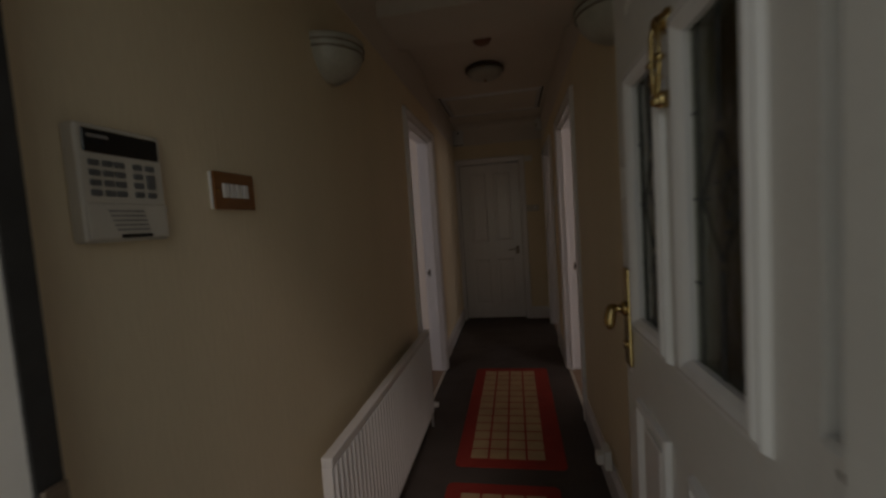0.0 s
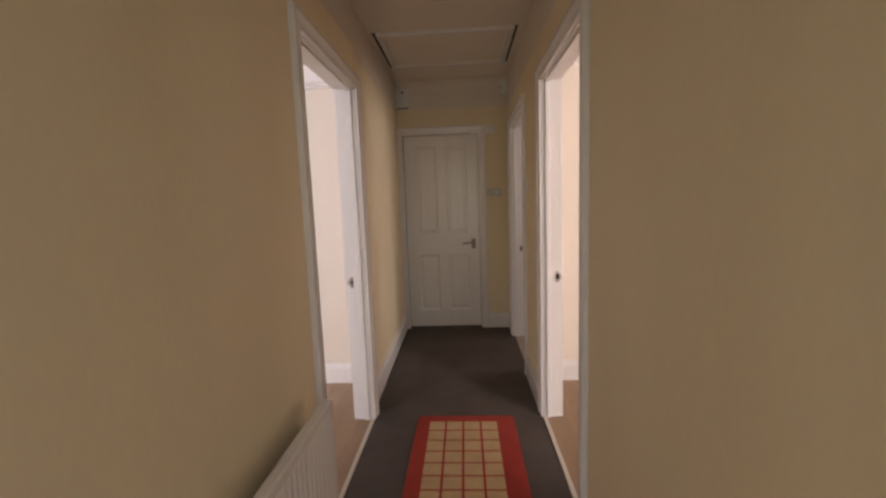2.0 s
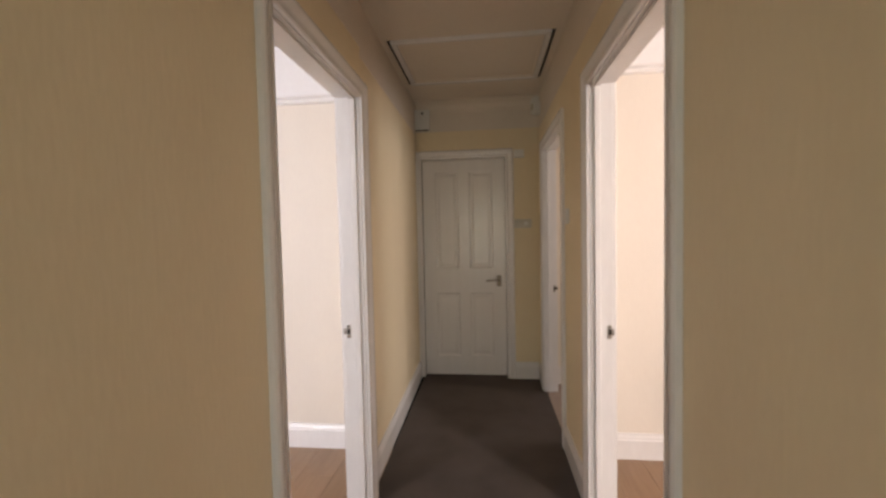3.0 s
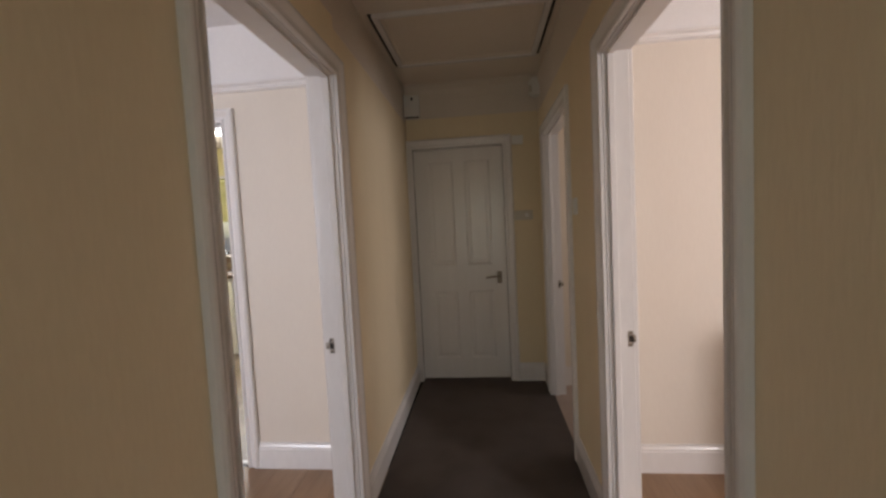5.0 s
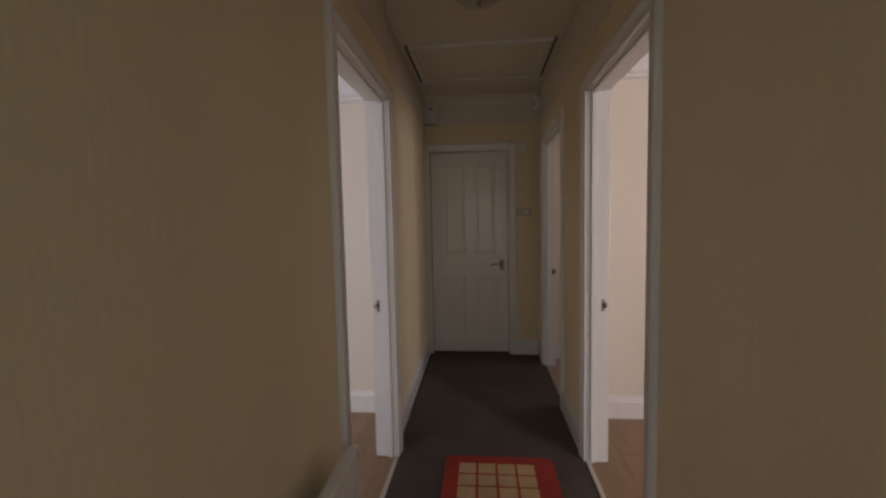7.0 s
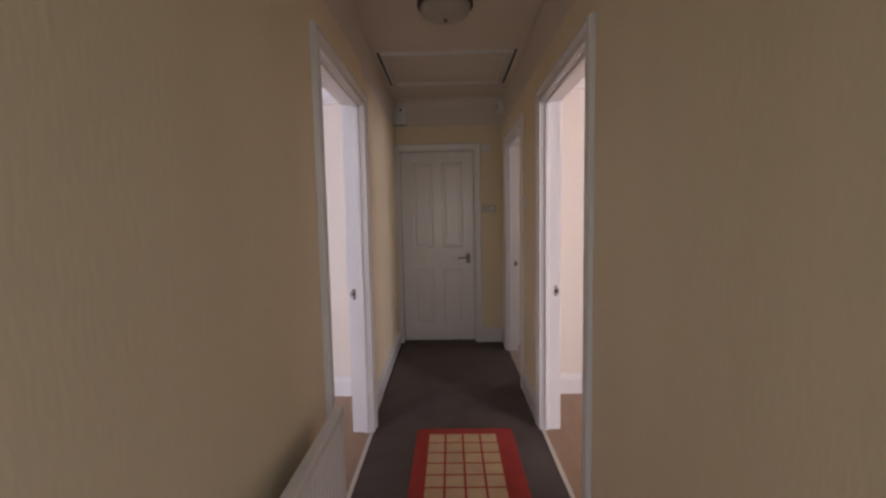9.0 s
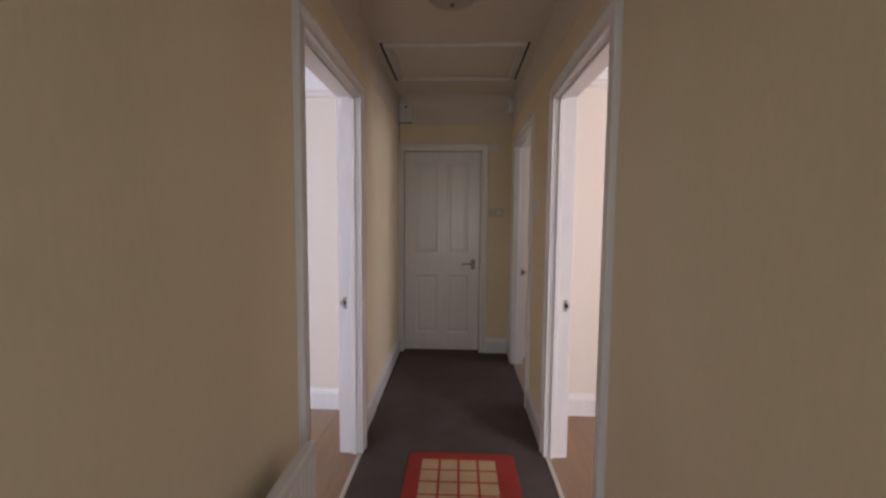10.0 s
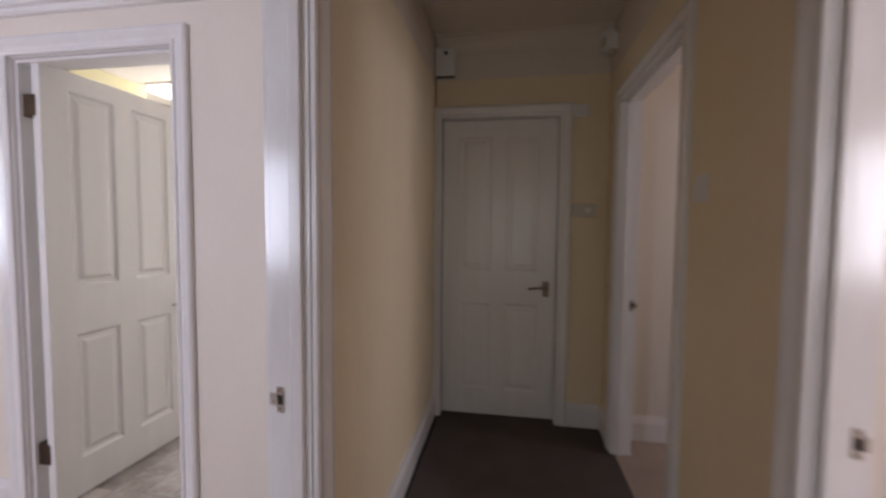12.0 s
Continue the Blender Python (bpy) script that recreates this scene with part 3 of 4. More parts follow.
# front door: frame and open leaf
fd = thing("door_6", "white panelled front door standing open inwards against the hallway wall", "front door", pose(0, 0, 0), kind="structure")
part("door_frame", boxes((0.06, 5.03, 0, 0.115, 5.137, 2.03), (0.925, 5.05, 0, 0.97, 5.151, 2.03), (0.895, 5.05, 0, 0.925, 5.11, 2.03), (0.115, 5.03, 1.975, 0.895, 5.15, 2.03), bevel=0.004), PVC, fd, "white front door frame")
part("draught_seal", boxes((0.115, 5.106, 0.02, 0.120, 5.135, 1.97)), CABLE, fd, "black draught seal")
part("lock_keep", boxes((0.1201, 5.108, 0.72, 0.127, 5.134, 1.02), bevel=0.001), DARKSTEEL, fd, "dark worn steel lock keep")
hg = part("hinge", boxes((0.905, 5.090, 0.985, 0.925, 5.150, 1.085), bevel=0.006), PVC, fd, "white flag hinge")
part("hinge_screw", turned(bmesh.new(), [(0.001, 0), (0.005, 0), (0.005, 0.002), (0.001, 0.003)], 10, Matrix.Translation((0.905, 5.118, 1.065)) @ Matrix.Rotation(-math.pi / 2, 4, "Y")), BRONZE, hg, "dark screw head")
part("frame_screw", turned(bmesh.new(), [(0.001, 0), (0.0045, 0), (0.0045, 0.002), (0.001, 0.003)], 10, Matrix.Translation((0.925, 5.135, 1.334)) @ Matrix.Rotation(-math.pi / 2, 4, "Y")), BRONZE, fd, "dark screw head")
part("door_sill", boxes((0.06, 5.0, -0.02, 0.97, 5.17, 0.02), bevel=0.004), PVC, fd, "white door sill")
LW = 0.65
leaf = new("leaf")
leaf.parent = fd
leaf.matrix_local = pose(0.955, 5.152, 0.02, 0, 0, 90)
G1, G2 = (0.107, 1.035, 0.266, 1.52), (0.382, 1.035, 0.525, 1.52)
P1, P2 = (0.085, 0.18, 0.275, 0.85), (0.368, 0.18, 0.555, 0.85)
T = 0.044
bm = bmesh.new()
xs, zs = (0, G1[0], G1[2], G2[0], G2[2], LW), (0, 1.035, 1.52, 1.94)
for i in range(5):
    for j in range(3):
        if not (j == 1 and i in (1, 3)):
            box(bm, xs[i], 0, zs[j], xs[i + 1], T, zs[j + 1])
bmesh.ops.remove_doubles(bm, verts=bm.verts, dist=0.0005)
part("leaf_board", bm, PVC, leaf, "white painted door board")
for g in (G1, G2):
    bm = bmesh.new()
    x0, z0, x1, z1 = g
    prof = [(0.002, -0.006), (0.002, 0.003), (-0.006, 0.010), (-0.016, 0.015), (-0.022, 0.014), (-0.027, 0.009), (-0.033, 0.010), (-0.037, 0.0)]
    sweep(bm, [[Vector((x + sx * u, T + d, z + sz * u)) for u, d in [(-a, b) for a, b in prof]] for x, z, sx, sz in ((x0, z0, -1, -1), (x1, z0, 1, -1), (x1, z1, 1, 1), (x0, z1, -1, 1))], closed=True)
    part("glazing_bead", bm, GLOSS, leaf, "white raised glazing moulding")
    pane = part("pane", boxes((x0 - 0.001, 0.028, z0 - 0.001, x1 + 0.001, 0.035, z1 + 0.001)), OBSCURE, leaf, "dark rippled obscured glass")
    pane.visible_shadow = False
    bm = bmesh.new()
    cx, y = (x0 + x1) / 2, 0.036
    hw, zm = (x1 - x0) / 2 - 0.022, (z0 + z1) / 2
    for k, dz in ((0.95, 0.085), (0.3, 0.030)):
        ox = 0.0 if k > 0.5 else -0.018
        tube(bm, [(cx + ox, y, zm + dz), (cx + ox + hw * k, y, zm), (cx + ox, y, zm - dz), (cx + ox - hw * k, y, zm), (cx + ox, y, zm + dz)], 0.0015, 6)
    for x in (x0 + 0.02, x1 - 0.02):
        tube(bm, [(x, y, z0), (x, y, z1)], 0.0015, 6)
    tube(bm, [(cx, y, z0), (cx, y, zm - 0.1)], 0.0022, 6)
    tube(bm, [(cx, y, zm + 0.1), (cx, y, z1)], 0.0022, 6)
    for z in (z0 + 0.12, zm, z1 - 0.12):
        tube(bm, [(x0, y, z), (x0 + 0.02, y, z)], 0.0015, 6)
        tube(bm, [(x1 - 0.02, y, z), (x1, y, z)], 0.0015, 6)
    part("lead_came", bm, LEAD, pane, "grey lead strips in a diamond pattern")
    for dx, dz in ((0.0, 0.10), (0.038, 0.0), (-0.03, 0.03), (-0.012, -0.045), (0.0, -0.10), (0.012, 0.02)):
        part("lead_joint", turned(bmesh.new(), [(0.001, 0), (0.004, 0.0), (0.003, 0.002), (0.001, 0.003)], 10, Matrix.Translation((cx + dx, y - 0.001, zm + dz)) @ Matrix.Rotation(-math.pi / 2, 4, "X")), LEAD, pane)
for x0, z0, x1, z1 in (P1, P2):
    bm = bmesh.new()
    prof = [(0.0, 0.0), (0.004, 0.010), (0.014, 0.012), (0.024, 0.006), (0.03, 0.0)]
    sweep(bm, [[Vector((x - sx * u, T + d, z - sz * u)) for u, d in prof] for x, z, sx, sz in ((x0, z0, -1, -1), (x1, z0, 1, -1), (x1, z1, 1, 1), (x0, z1, -1, 1))], closed=True)
    box(bm, x0 + 0.045, T - 0.001, z0 + 0.045, x1 - 0.045, T + 0.006, z1 - 0.045, 0.003)
    part("lower_panel", bm, GLOSS, leaf, "white raised lower panel")
bm = box(bmesh.new(), 0.583, T, 0.905, 0.627, T + 0.010, 1.135, 0.006, 2)
h = part("door_handle", bm, BRASS, leaf, "long polished brass handle plate")
bm = bmesh.new()
tube(bm, [(0.605, T + 0.008, 1.040), (0.605, T + 0.036, 1.040)], 0.009, 12)
turned(bm, [(0.001, 0), (0.017, 0), (0.017, 0.005), (0.012, 0.010), (0.001, 0.011)], 16, Matrix.Translation((0.605, T + 0.010, 1.040)) @ Matrix.Rotation(-math.pi / 2, 4, "X"))
rows = ((0.605, 0.036, 1.052, 0.002), (0.605, 0.039, 1.050, 0.009), (0.603, 0.042, 1.040, 0.0125), (0.600, 0.046, 1.024, 0.0135), (0.597, 0.048, 1.008, 0.0125), (0.595, 0.048, 0.997, 0.008), (0.595, 0.048, 0.993, 0.002))
sweep(bm, [[Vector((x + 1.15 * r * math.cos(math.pi * k / 8), T + y + r * math.sin(math.pi * k / 8), z)) for k in range(16)] for x, y, z, r in rows])
part("grip", bm, BRASS, h, smooth=True)
part("lock_cylinder", turned(bmesh.new(), [(0.001, 0), (0.010, 0), (0.010, 0.006), (0.001, 0.007)], 16, Matrix.Translation((0.605, T + 0.010, 0.955)) @ Matrix.Rotation(-math.pi / 2, 4, "X")), BRASS, h)
bm = bmesh.new()
cx = (G1[2] + G2[0]) / 2
turned(bm, [(0.001, 0), (0.020, 0), (0.020, 0.004), (0.012, 0.010), (0.006, 0.022), (0.001, 0.023)], 16, Matrix.Translation((cx, T, 1.56)) @ Matrix.Rotation(-math.pi / 2, 4, "X"))
kn = part("door_knocker", bm, BRASS, leaf, "ornate polished brass door knocker", smooth=True)
bm = bmesh.new()
tube(bm, [(cx - 0.004, T + 0.018, 1.565), (cx - 0.015, T + 0.020, 1.54), (cx - 0.018, T + 0.020, 1.49), (cx - 0.010, T + 0.020, 1.45), (cx, T + 0.020, 1.44), (cx + 0.01, T + 0.020, 1.45),
          (cx + 0.018, T + 0.020, 1.49), (cx + 0.015, T + 0.020, 1.54), (cx + 0.004, T + 0.018, 1.565)], 0.0045, 8)
for dx, z, r in ((-0.019, 1.50, 0.008), (0.019, 1.50, 0.008), (-0.015, 1.47, 0.006), (0.015, 1.47, 0.006), (0, 1.438, 0.010)):
    turned(bm, [(0.001, -r), (r * 0.7, -r * 0.7), (r, 0), (r * 0.7, r * 0.7), (0.001, r)], 10, Matrix.Translation((cx + dx, T + 0.020, z)))
turned(bm, [(0.001, 0), (0.014, 0), (0.014, 0.014), (0.008, 0.022), (0.001, 0.024)], 14, Matrix.Translation((cx, T + 0.002, 1.44)) @ Matrix.Rotation(-math.pi / 2, 4, "X"))
part("knocker_ring", bm, BRASS, kn, smooth=True)


# windows of the rooms
def window(name, label, w, h, m):
    win = thing(name, label, "window", m, kind="structure")
    part("window_frame", boxes((-w / 2, 0, 0, -w / 2 + 0.05, 0.06, h), (w / 2 - 0.05, 0, 0, w / 2, 0.06, h), (-w / 2 + 0.05, 0, 0, w / 2 - 0.05, 0.06, 0.05),
                               (-w / 2 + 0.05, 0, h - 0.05, w / 2 - 0.05, 0.06, h), (-0.025, 0, 0.05, 0.025, 0.06, h - 0.05), bevel=0.004), PVC, win)
    part("window_sill", boxes((-w / 2 - 0.03, -0.1, -0.03, w / 2 + 0.03, 0.0, 0), bevel=0.004), GLOSS, win)
    for a, b in ((-w / 2 + 0.05, -0.025), (0.025, w / 2 - 0.05)):
        pane = part("pane", boxes((a, 0.024, 0.05, b, 0.032, h - 0.05)), CLEAR, win)
        pane.visible_shadow = False
    return win


window("window_1", "white framed bedroom window in the front wall", 1.2, 1.15, pose(-2.0, 5.0, 0.85, 0, 0, 180))
window("window_2", "white framed living room window in the front wall", 1.2, 1.2, pose(3.85, 5.0, 0.85, 0, 0, 180))
window("window_3", "white framed kitchen window behind a green blind", 2.2, 0.95, pose(-1.8, KY1, 1.1))
# unseen opening, added to go with the side room's fill lamp
window("window_4", "small white window added out of view in the side room", 0.66, 0.8, pose(3.04, 9.36, 1.2, 0, 0, -90))

# ---- hallway things ----
# radiator
RY0, RY1, RZ0, RZ1 = 5.81, 7.19, 0.11, 0.635
rad = thing("radiator", "white ribbed panel radiator on the cream hallway wall", "radiator", pose(0, 0, 0))
bm = bmesh.new()
ribs = int((RY1 - RY0) / 0.0333)
outline = [(0.072, RY0 + 0.008)]
for i in range(ribs):
    y = RY0 + 0.014 + i * (RY1 - RY0 - 0.028) / ribs
    s = (RY1 - RY0 - 0.028) / ribs
    outline += [(0.098, y + s * 0.12), (0.107, y + s * 0.3), (0.107, y + s * 0.62), (0.098, y + s * 0.8), (0.086, y + s * 0.9)]
outline += [(0.072, RY1 - 0.008)]
sweep(bm, [[Vector((x, y, z)) for x, y in outline] for z in (RZ0 + 0.02, RZ1 - 0.03)])
part("radiator_panel", bm, GLOSS, rad, "white ribbed steel panel")
part("top_edge", box(bmesh.new(), 0.070, RY0, RZ1 - 0.032, 0.106, RY1, RZ1, 0.006, 2), GLOSS, rad, "white rolled top edge")
part("bottom_edge", box(bmesh.new(), 0.072, RY0 + 0.004, RZ0, 0.104, RY1 - 0.004, RZ0 + 0.024, 0.006, 2), GLOSS, rad)
part("side_edge", box(bmesh.new(), 0.070, RY1 - 0.008, RZ0 + 0.02, 0.104, RY1, RZ1 - 0.03, 0.002), GLOSS, rad)
part("side_edge", box(bmesh.new(), 0.070, RY0, RZ0 + 0.02, 0.104, RY0 + 0.008, RZ1 - 0.03, 0.002), GLOSS, rad)
for y in (RY0 + 0.2, RY1 - 0.23):
    part("bracket", boxes((0.0, y, 0.25, 0.072, y + 0.03, 0.5), bevel=0.002), GLOSS, rad)
bm = bmesh.new()
tube(bm, [(0.08, RY1 - 0.01, RZ0 + 0.03), (0.08, RY1 + 0.035, RZ0 + 0.03)], 0.010, 10)
tube(bm, [(0.08, RY1 + 0.025, 0.0), (0.08, RY1 + 0.025, RZ0 + 0.03)], 0.0075, 10)
turned(bm, [(0.001, 0), (0.016, 0), (0.018, 0.03), (0.012, 0.045), (0.001, 0.046)], 14, Matrix.Translation((0.08, RY1 + 0.03, RZ0 + 0.03)) @ Matrix.Rotation(math.pi / 2, 4, "Y"))
part("valve", bm, WHITEPLASTIC, rad, "white radiator valve and pipe", smooth=True)

# alarm keypad
kp = thing("alarm_keypad", "cream plastic alarm keypad with a dark display on the wall", "alarm keypad", pose(0, 5.345, 1.385, 0, 0, 90))
KW, KHH = 0.075, 0.092
part("keypad_body", box(bmesh.new(), -KW, -0.028, -KHH, KW, 0, KHH, 0.007, 3), PLASTIC, kp)
disp = part("display", box(bmesh.new(), -KW + 0.008, -0.031, 0.047, KW - 0.009, -0.027, KHH - 0.008, 0.002), BLACK, kp, "black display window")
part("display_print", boxes((-KW + 0.014, -0.0325, 0.070, -KW + 0.048, -0.0305, 0.075)), GREY, disp, "grey unreadable print")
part("keypad_flap", box(bmesh.new(), -KW + 0.003, -0.032, -KHH + 0.004, KW - 0.003, -0.026, -0.030, 0.004, 2), PLASTIC, kp, "cream flap over the lower half")
for r in range(4):
    for c, x in enumerate((-0.052, -0.030, -0.010, 0.022, 0.046)):
        if c == 4 and r == 2:
            continue
        low = 0.032 - r * 0.0155 - (0.0205 if c == 4 and r == 1 else 0.005)
        part("key", box(bmesh.new(), x - 0.0085, -0.0315, low, x + 0.0085, -0.027, 0.032 - r * 0.0155 + 0.005, 0.0022, 2), KEYCAP, kp, "dark rubber key")
for k in range(5):
    part("printed_line", boxes((-0.040 + k * 0.003, -0.0335, -0.044 - k * 0.0075, 0.022 + k * 0.002, -0.0315, -0.041 - k * 0.0075)), GREY, kp, "grey unreadable printed line")
part("sticker", boxes((-0.022, -0.0335, -0.086, 0.034, -0.0315, -0.080)), BLACK, kp, "dark sticker")

# light switch
sw = thing("light_switch", "brown four gang light switch with white rockers", "light switch", pose(0, 5.636, 1.394, 0, 0, 90))
part("back_box", box(bmesh.new(), -0.070, -0.007, -0.042, 0.070, 0, 0.042, 0.002, 2), WHITEPLASTIC, sw, "white surface back box")
part("switch_plate", box(bmesh.new(), -0.069, -0.014, -0.043, 0.071, -0.0072, 0.043, 0.003, 2), WOODPLATE, sw, "brown wood effect plate")
for i in range(4):
    x = -0.036 + i * 0.023
    part("rocker", box(bmesh.new(), x - 0.009, -0.019, -0.016, x + 0.009, -0.013, 0.016, 0.002, 2), WHITEPLASTIC, sw, "white rocker")
part("screw", turned(bmesh.new(), [(0.001, 0), (0.0035, 0), (0.0035, 0.002), (0.001, 0.0025)], 10, Matrix.Translation((-0.059, -0.0135, 0)) @ Matrix.Rotation(math.pi / 2, 4, "X")), BRASS, sw, "brass screw")


def wall_light(name, m):
    """A half bowl of frosted glass on a wall, open upwards: local wall at x = 0, standing out to +x."""
    w = thing(name, "frosted glass half bowl uplighter on the cream hallway wall", "wall light", m, "wall uplighters")
    bm = bmesh.new()
    prof = [(0.02, 0.0), (0.06, 0.010), (0.10, 0.030), (0.13, 0.060), (0.145, 0.095), (0.150, 0.13), (0.153, 0.138)]
    rings = [[Vector((r * 0.92 * math.sin(math.pi * i / 20), r * 0.86 * math.cos(math.pi * i / 20), z)) for i in range(21)] for r, z in prof]
    inner = [[Vector((max((r - 0.006), 0.002) * 0.92 * math.sin(math.pi * i / 20), (r - 0.006) * 0.86 * math.cos(math.pi * i / 20), z + 0.006)) for i in range(21)] for r, z in reversed(prof)]
    rows = [[bm.verts.new(p) for p in r] for r in rings + inner]
    for a, b in zip(rows, rows[1:]):
        for i in range(20):
            bm.faces.new((a[i], a[i + 1], b[i + 1], b[i]))
    part("glass_bowl", bm, FROST, w, "greyish frosted glass bowl", smooth=True)
    rim = bmesh.new()
    for z, r in ((0.096, 0.147), (0.118, 0.151)):
        tube(rim, [(r * 0.92 * math.sin(math.pi * i / 20), r * 0.86 * math.cos(math.pi * i / 20), z) for i in range(21)], 0.0035, 6)
    part("rim", rim, DARKSTEEL, w, "two thin dull metal bands")
    part("back_plate", box(bmesh.new(), 0, -0.08, 0.03, 0.012, 0.08, 0.12, 0.003), WHITEPLASTIC, w)
    bulb = turned(bmesh.new(), [(0.001, 0.03), (0.014, 0.035), (0.016, 0.07), (0.024, 0.10), (0.018, 0.12), (0.001, 0.128)], 14, Matrix.Translation((0.06, 0, 0)))
    part("bulb", bulb, WHITEPLASTIC, w, "unlit bulb", smooth=True)
    return w


uplight = wall_light("wall_light", pose(0, 6.25, 1.832))
copy_thing(uplight, pose(W, 6.29, 1.86, 0, 0, 180))

# ceiling light
cl = thing("ceiling_light", "round frosted glass ceiling light with a dark bronze rim, unlit", "ceiling light", pose(0.495, 8.08, H))
part("base_ring", turned(bmesh.new(), [(0.001, 0), (0.135, 0), (0.15, -0.012), (0.152, -0.03), (0.14, -0.034), (0.001, -0.034)], 32), BRONZE, cl, "dark bronze ring", smooth=True)
part("glass_dish", turned(bmesh.new(), [(0.001, -0.034), (0.136, -0.034), (0.132, -0.055), (0.11, -0.078), (0.07, -0.094), (0.001, -0.101)], 32), FROST, cl, "frosted glass dish", smooth=True)
part("finial", turned(bmesh.new(), [(0.001, -0.098), (0.012, -0.1), (0.010, -0.112), (0.001, -0.116)], 14), OLDBRASS, cl, smooth=True)
for i in range(3):
    a = 2 * math.pi * i / 3 + 0.5
    part("clip", box(bmesh.new(), 0.134 * math.cos(a) - 0.008, 0.134 * math.sin(a) - 0.008, -0.05, 0.134 * math.cos(a) + 0.008, 0.134 * math.sin(a) + 0.008, -0.028, 0.003), OLDBRASS, cl, "small metal clip")

sm = thing("smoke_alarm", "small round reddish brown smoke alarm on the hallway ceiling", "smoke alarm", pose(0.515, 7.56, H))
part("alarm_base", turned(bmesh.new(), [(0.001, 0), (0.060, 0), (0.062, -0.012), (0.001, -0.012)], 24), MAROON, sm, smooth=True)
part("alarm_cap", turned(bmesh.new(), [(0.001, -0.012), (0.055, -0.012), (0.050, -0.030), (0.034, -0.038), (0.001, -0.04)], 24), MAROON, sm, smooth=True)

bell = thing("door_chime_box", "small white plastic box with a dark hole on the end wall", "alarm box", pose(0.005, 9.978, 2.25))
part("box_body", box(bmesh.new(), -0.048, -0.045, -0.017, 0.083, 0, 0.158, 0.006, 2), WHITEPLASTIC, bell)
part("sensor_eye", box(bmesh.new(), 0.014, -0.048, 0.116, 0.032, -0.044, 0.136, 0.003), BLACK, bell, "dark round opening")
part("box_slot", box(bmesh.new(), -0.040, -0.046, -0.021, 0.075, -0.01, -0.017, 0.0005), BLACK, bell, "dark slot at the foot")
pir = thing("motion_sensor", "white curved motion sensor in the corner above the doorway", "motion sensor", pose(W - 0.004, 9.945, 2.318))
bm = bmesh.new()
sweep(bm, [[Vector((-0.0 - r * math.cos(a), -0.0 - r * math.sin(a) * 1.0, z)) for a in [math.pi * k / 16 for k in range(9)]] + [Vector((0, 0.02, z))] for r, z in ((0.045, 0), (0.066, 0.012), (0.070, 0.11), (0.052, 0.145))])
part("sensor_body", bm, WHITEPLASTIC, pir, smooth=False)
part("sensor_lens", box(bmesh.new(), -0.068, -0.050, 0.03, -0.046, -0.022, 0.08, 0.001), PLASTIC, pir, "cream lens window")


def small_box(name, label, category, m, w, h, d, material=WHITEPLASTIC):
    o = thing(name, label, category, m)
    part("cover", box(bmesh.new(), -w / 2, -d, -h / 2, w / 2, 0, h / 2, 0.004, 2), material, o)
    return o


contact = small_box("door_contact_box", "small white plastic box beside the top of the end door", "junction box", pose(0.868, 9.98, 1.995), 0.09, 0.07, 0.03)
stat = small_box("thermostat", "white wall thermostat beside the end door", "thermostat", pose(0.896, 9.98, 1.384), 0.148, 0.078, 0.03, PLASTIC)
part("dial", turned(bmesh.new(), [(0.001, 0), (0.018, 0), (0.017, 0.008), (0.001, 0.009)], 16, Matrix.Translation((0.025, -0.03, 0)) @ Matrix.Rotation(math.pi / 2, 4, "X")), WHITEPLASTIC, stat)
small_box("alarm_sounder", "small white box high on the wall by the corner", "alarm box", pose(W, 9.86, 2.345, 0, 0, -90), 0.09, 0.09, 0.045)
hs = small_box("light_switch", "single white light switch on the cream hallway wall", "light switch", pose(W, 8.70, 1.40, 0, 0, -90), 0.086, 0.086, 0.009)
part("rocker", box(bmesh.new(), -0.009, -0.014, -0.016, 0.009, -0.008, 0.016, 0.002), WHITEPLASTIC, hs)
so = small_box("wall_socket", "white socket outlet low on the hallway wall", "socket", pose(W - 0.018, 6.62, 0.19, 0, 0, -90), 0.086, 0.086, 0.03)
part("plug", box(bmesh.new(), -0.022, -0.06, -0.03, 0.022, -0.03, 0.02, 0.005, 2), WHITEPLASTIC, so, "white plug")


# rugs
def rug(name, label, x0, x1, y0, y1, tx0, tx1, rows, pitch, first):
    r = thing(name, label, "rug", pose(0, 0, 0), "hallway runners")
    bm = bmesh.new()
    c = 0.03
    pts = []
    for cx, cy, a0 in ((x1 - c, y1 - c, 0), (x0 + c, y1 - c, 90), (x0 + c, y0 + c, 180), (x1 - c, y0 + c, 270)):
        pts += [(cx + c * math.cos(radians(a0 + k * 22.5)), cy + c * math.sin(radians(a0 + k * 22.5))) for k in range(5)]
    inset = [((x - (x0 + x1) / 2) * 0.993 + (x0 + x1) / 2, (y - (y0 + y1) / 2) * 0.997 + (y0 + y1) / 2) for x, y in pts]
    sweep(bm, [[Vector((x, y, 0.001)) for x, y in pts], [Vector((x, y, 0.006)) for x, y in pts], [Vector((x, y, 0.009)) for x, y in inset]])
    part("pile_ground", bm, RED, r, "red short pile ground and border")
    w = (tx1 - tx0) / 4
    for i in range(rows):
        for k in range(4):
            a = tx0 + k * w
            b = first - i * pitch
            part("tan_square", box(bmesh.new(), a + 0.006, b - pitch + 0.0055, 0.0075, a + w - 0.006, b - 0.0055, 0.0105, 0.0015), TAN, r)
    return r


rug("runner_rug", "red hallway runner with rows of tan squares on the dark carpet", 0.278, 0.857, 6.80, 8.20, 0.350, 0.756, 13, 0.0978, 8.137)
rug("runner_rug", "second red runner with tan squares nearer the front door", 0.265, 0.800, 5.35, 6.66, 0.335, 0.738, 12, 0.0985, 6.59)

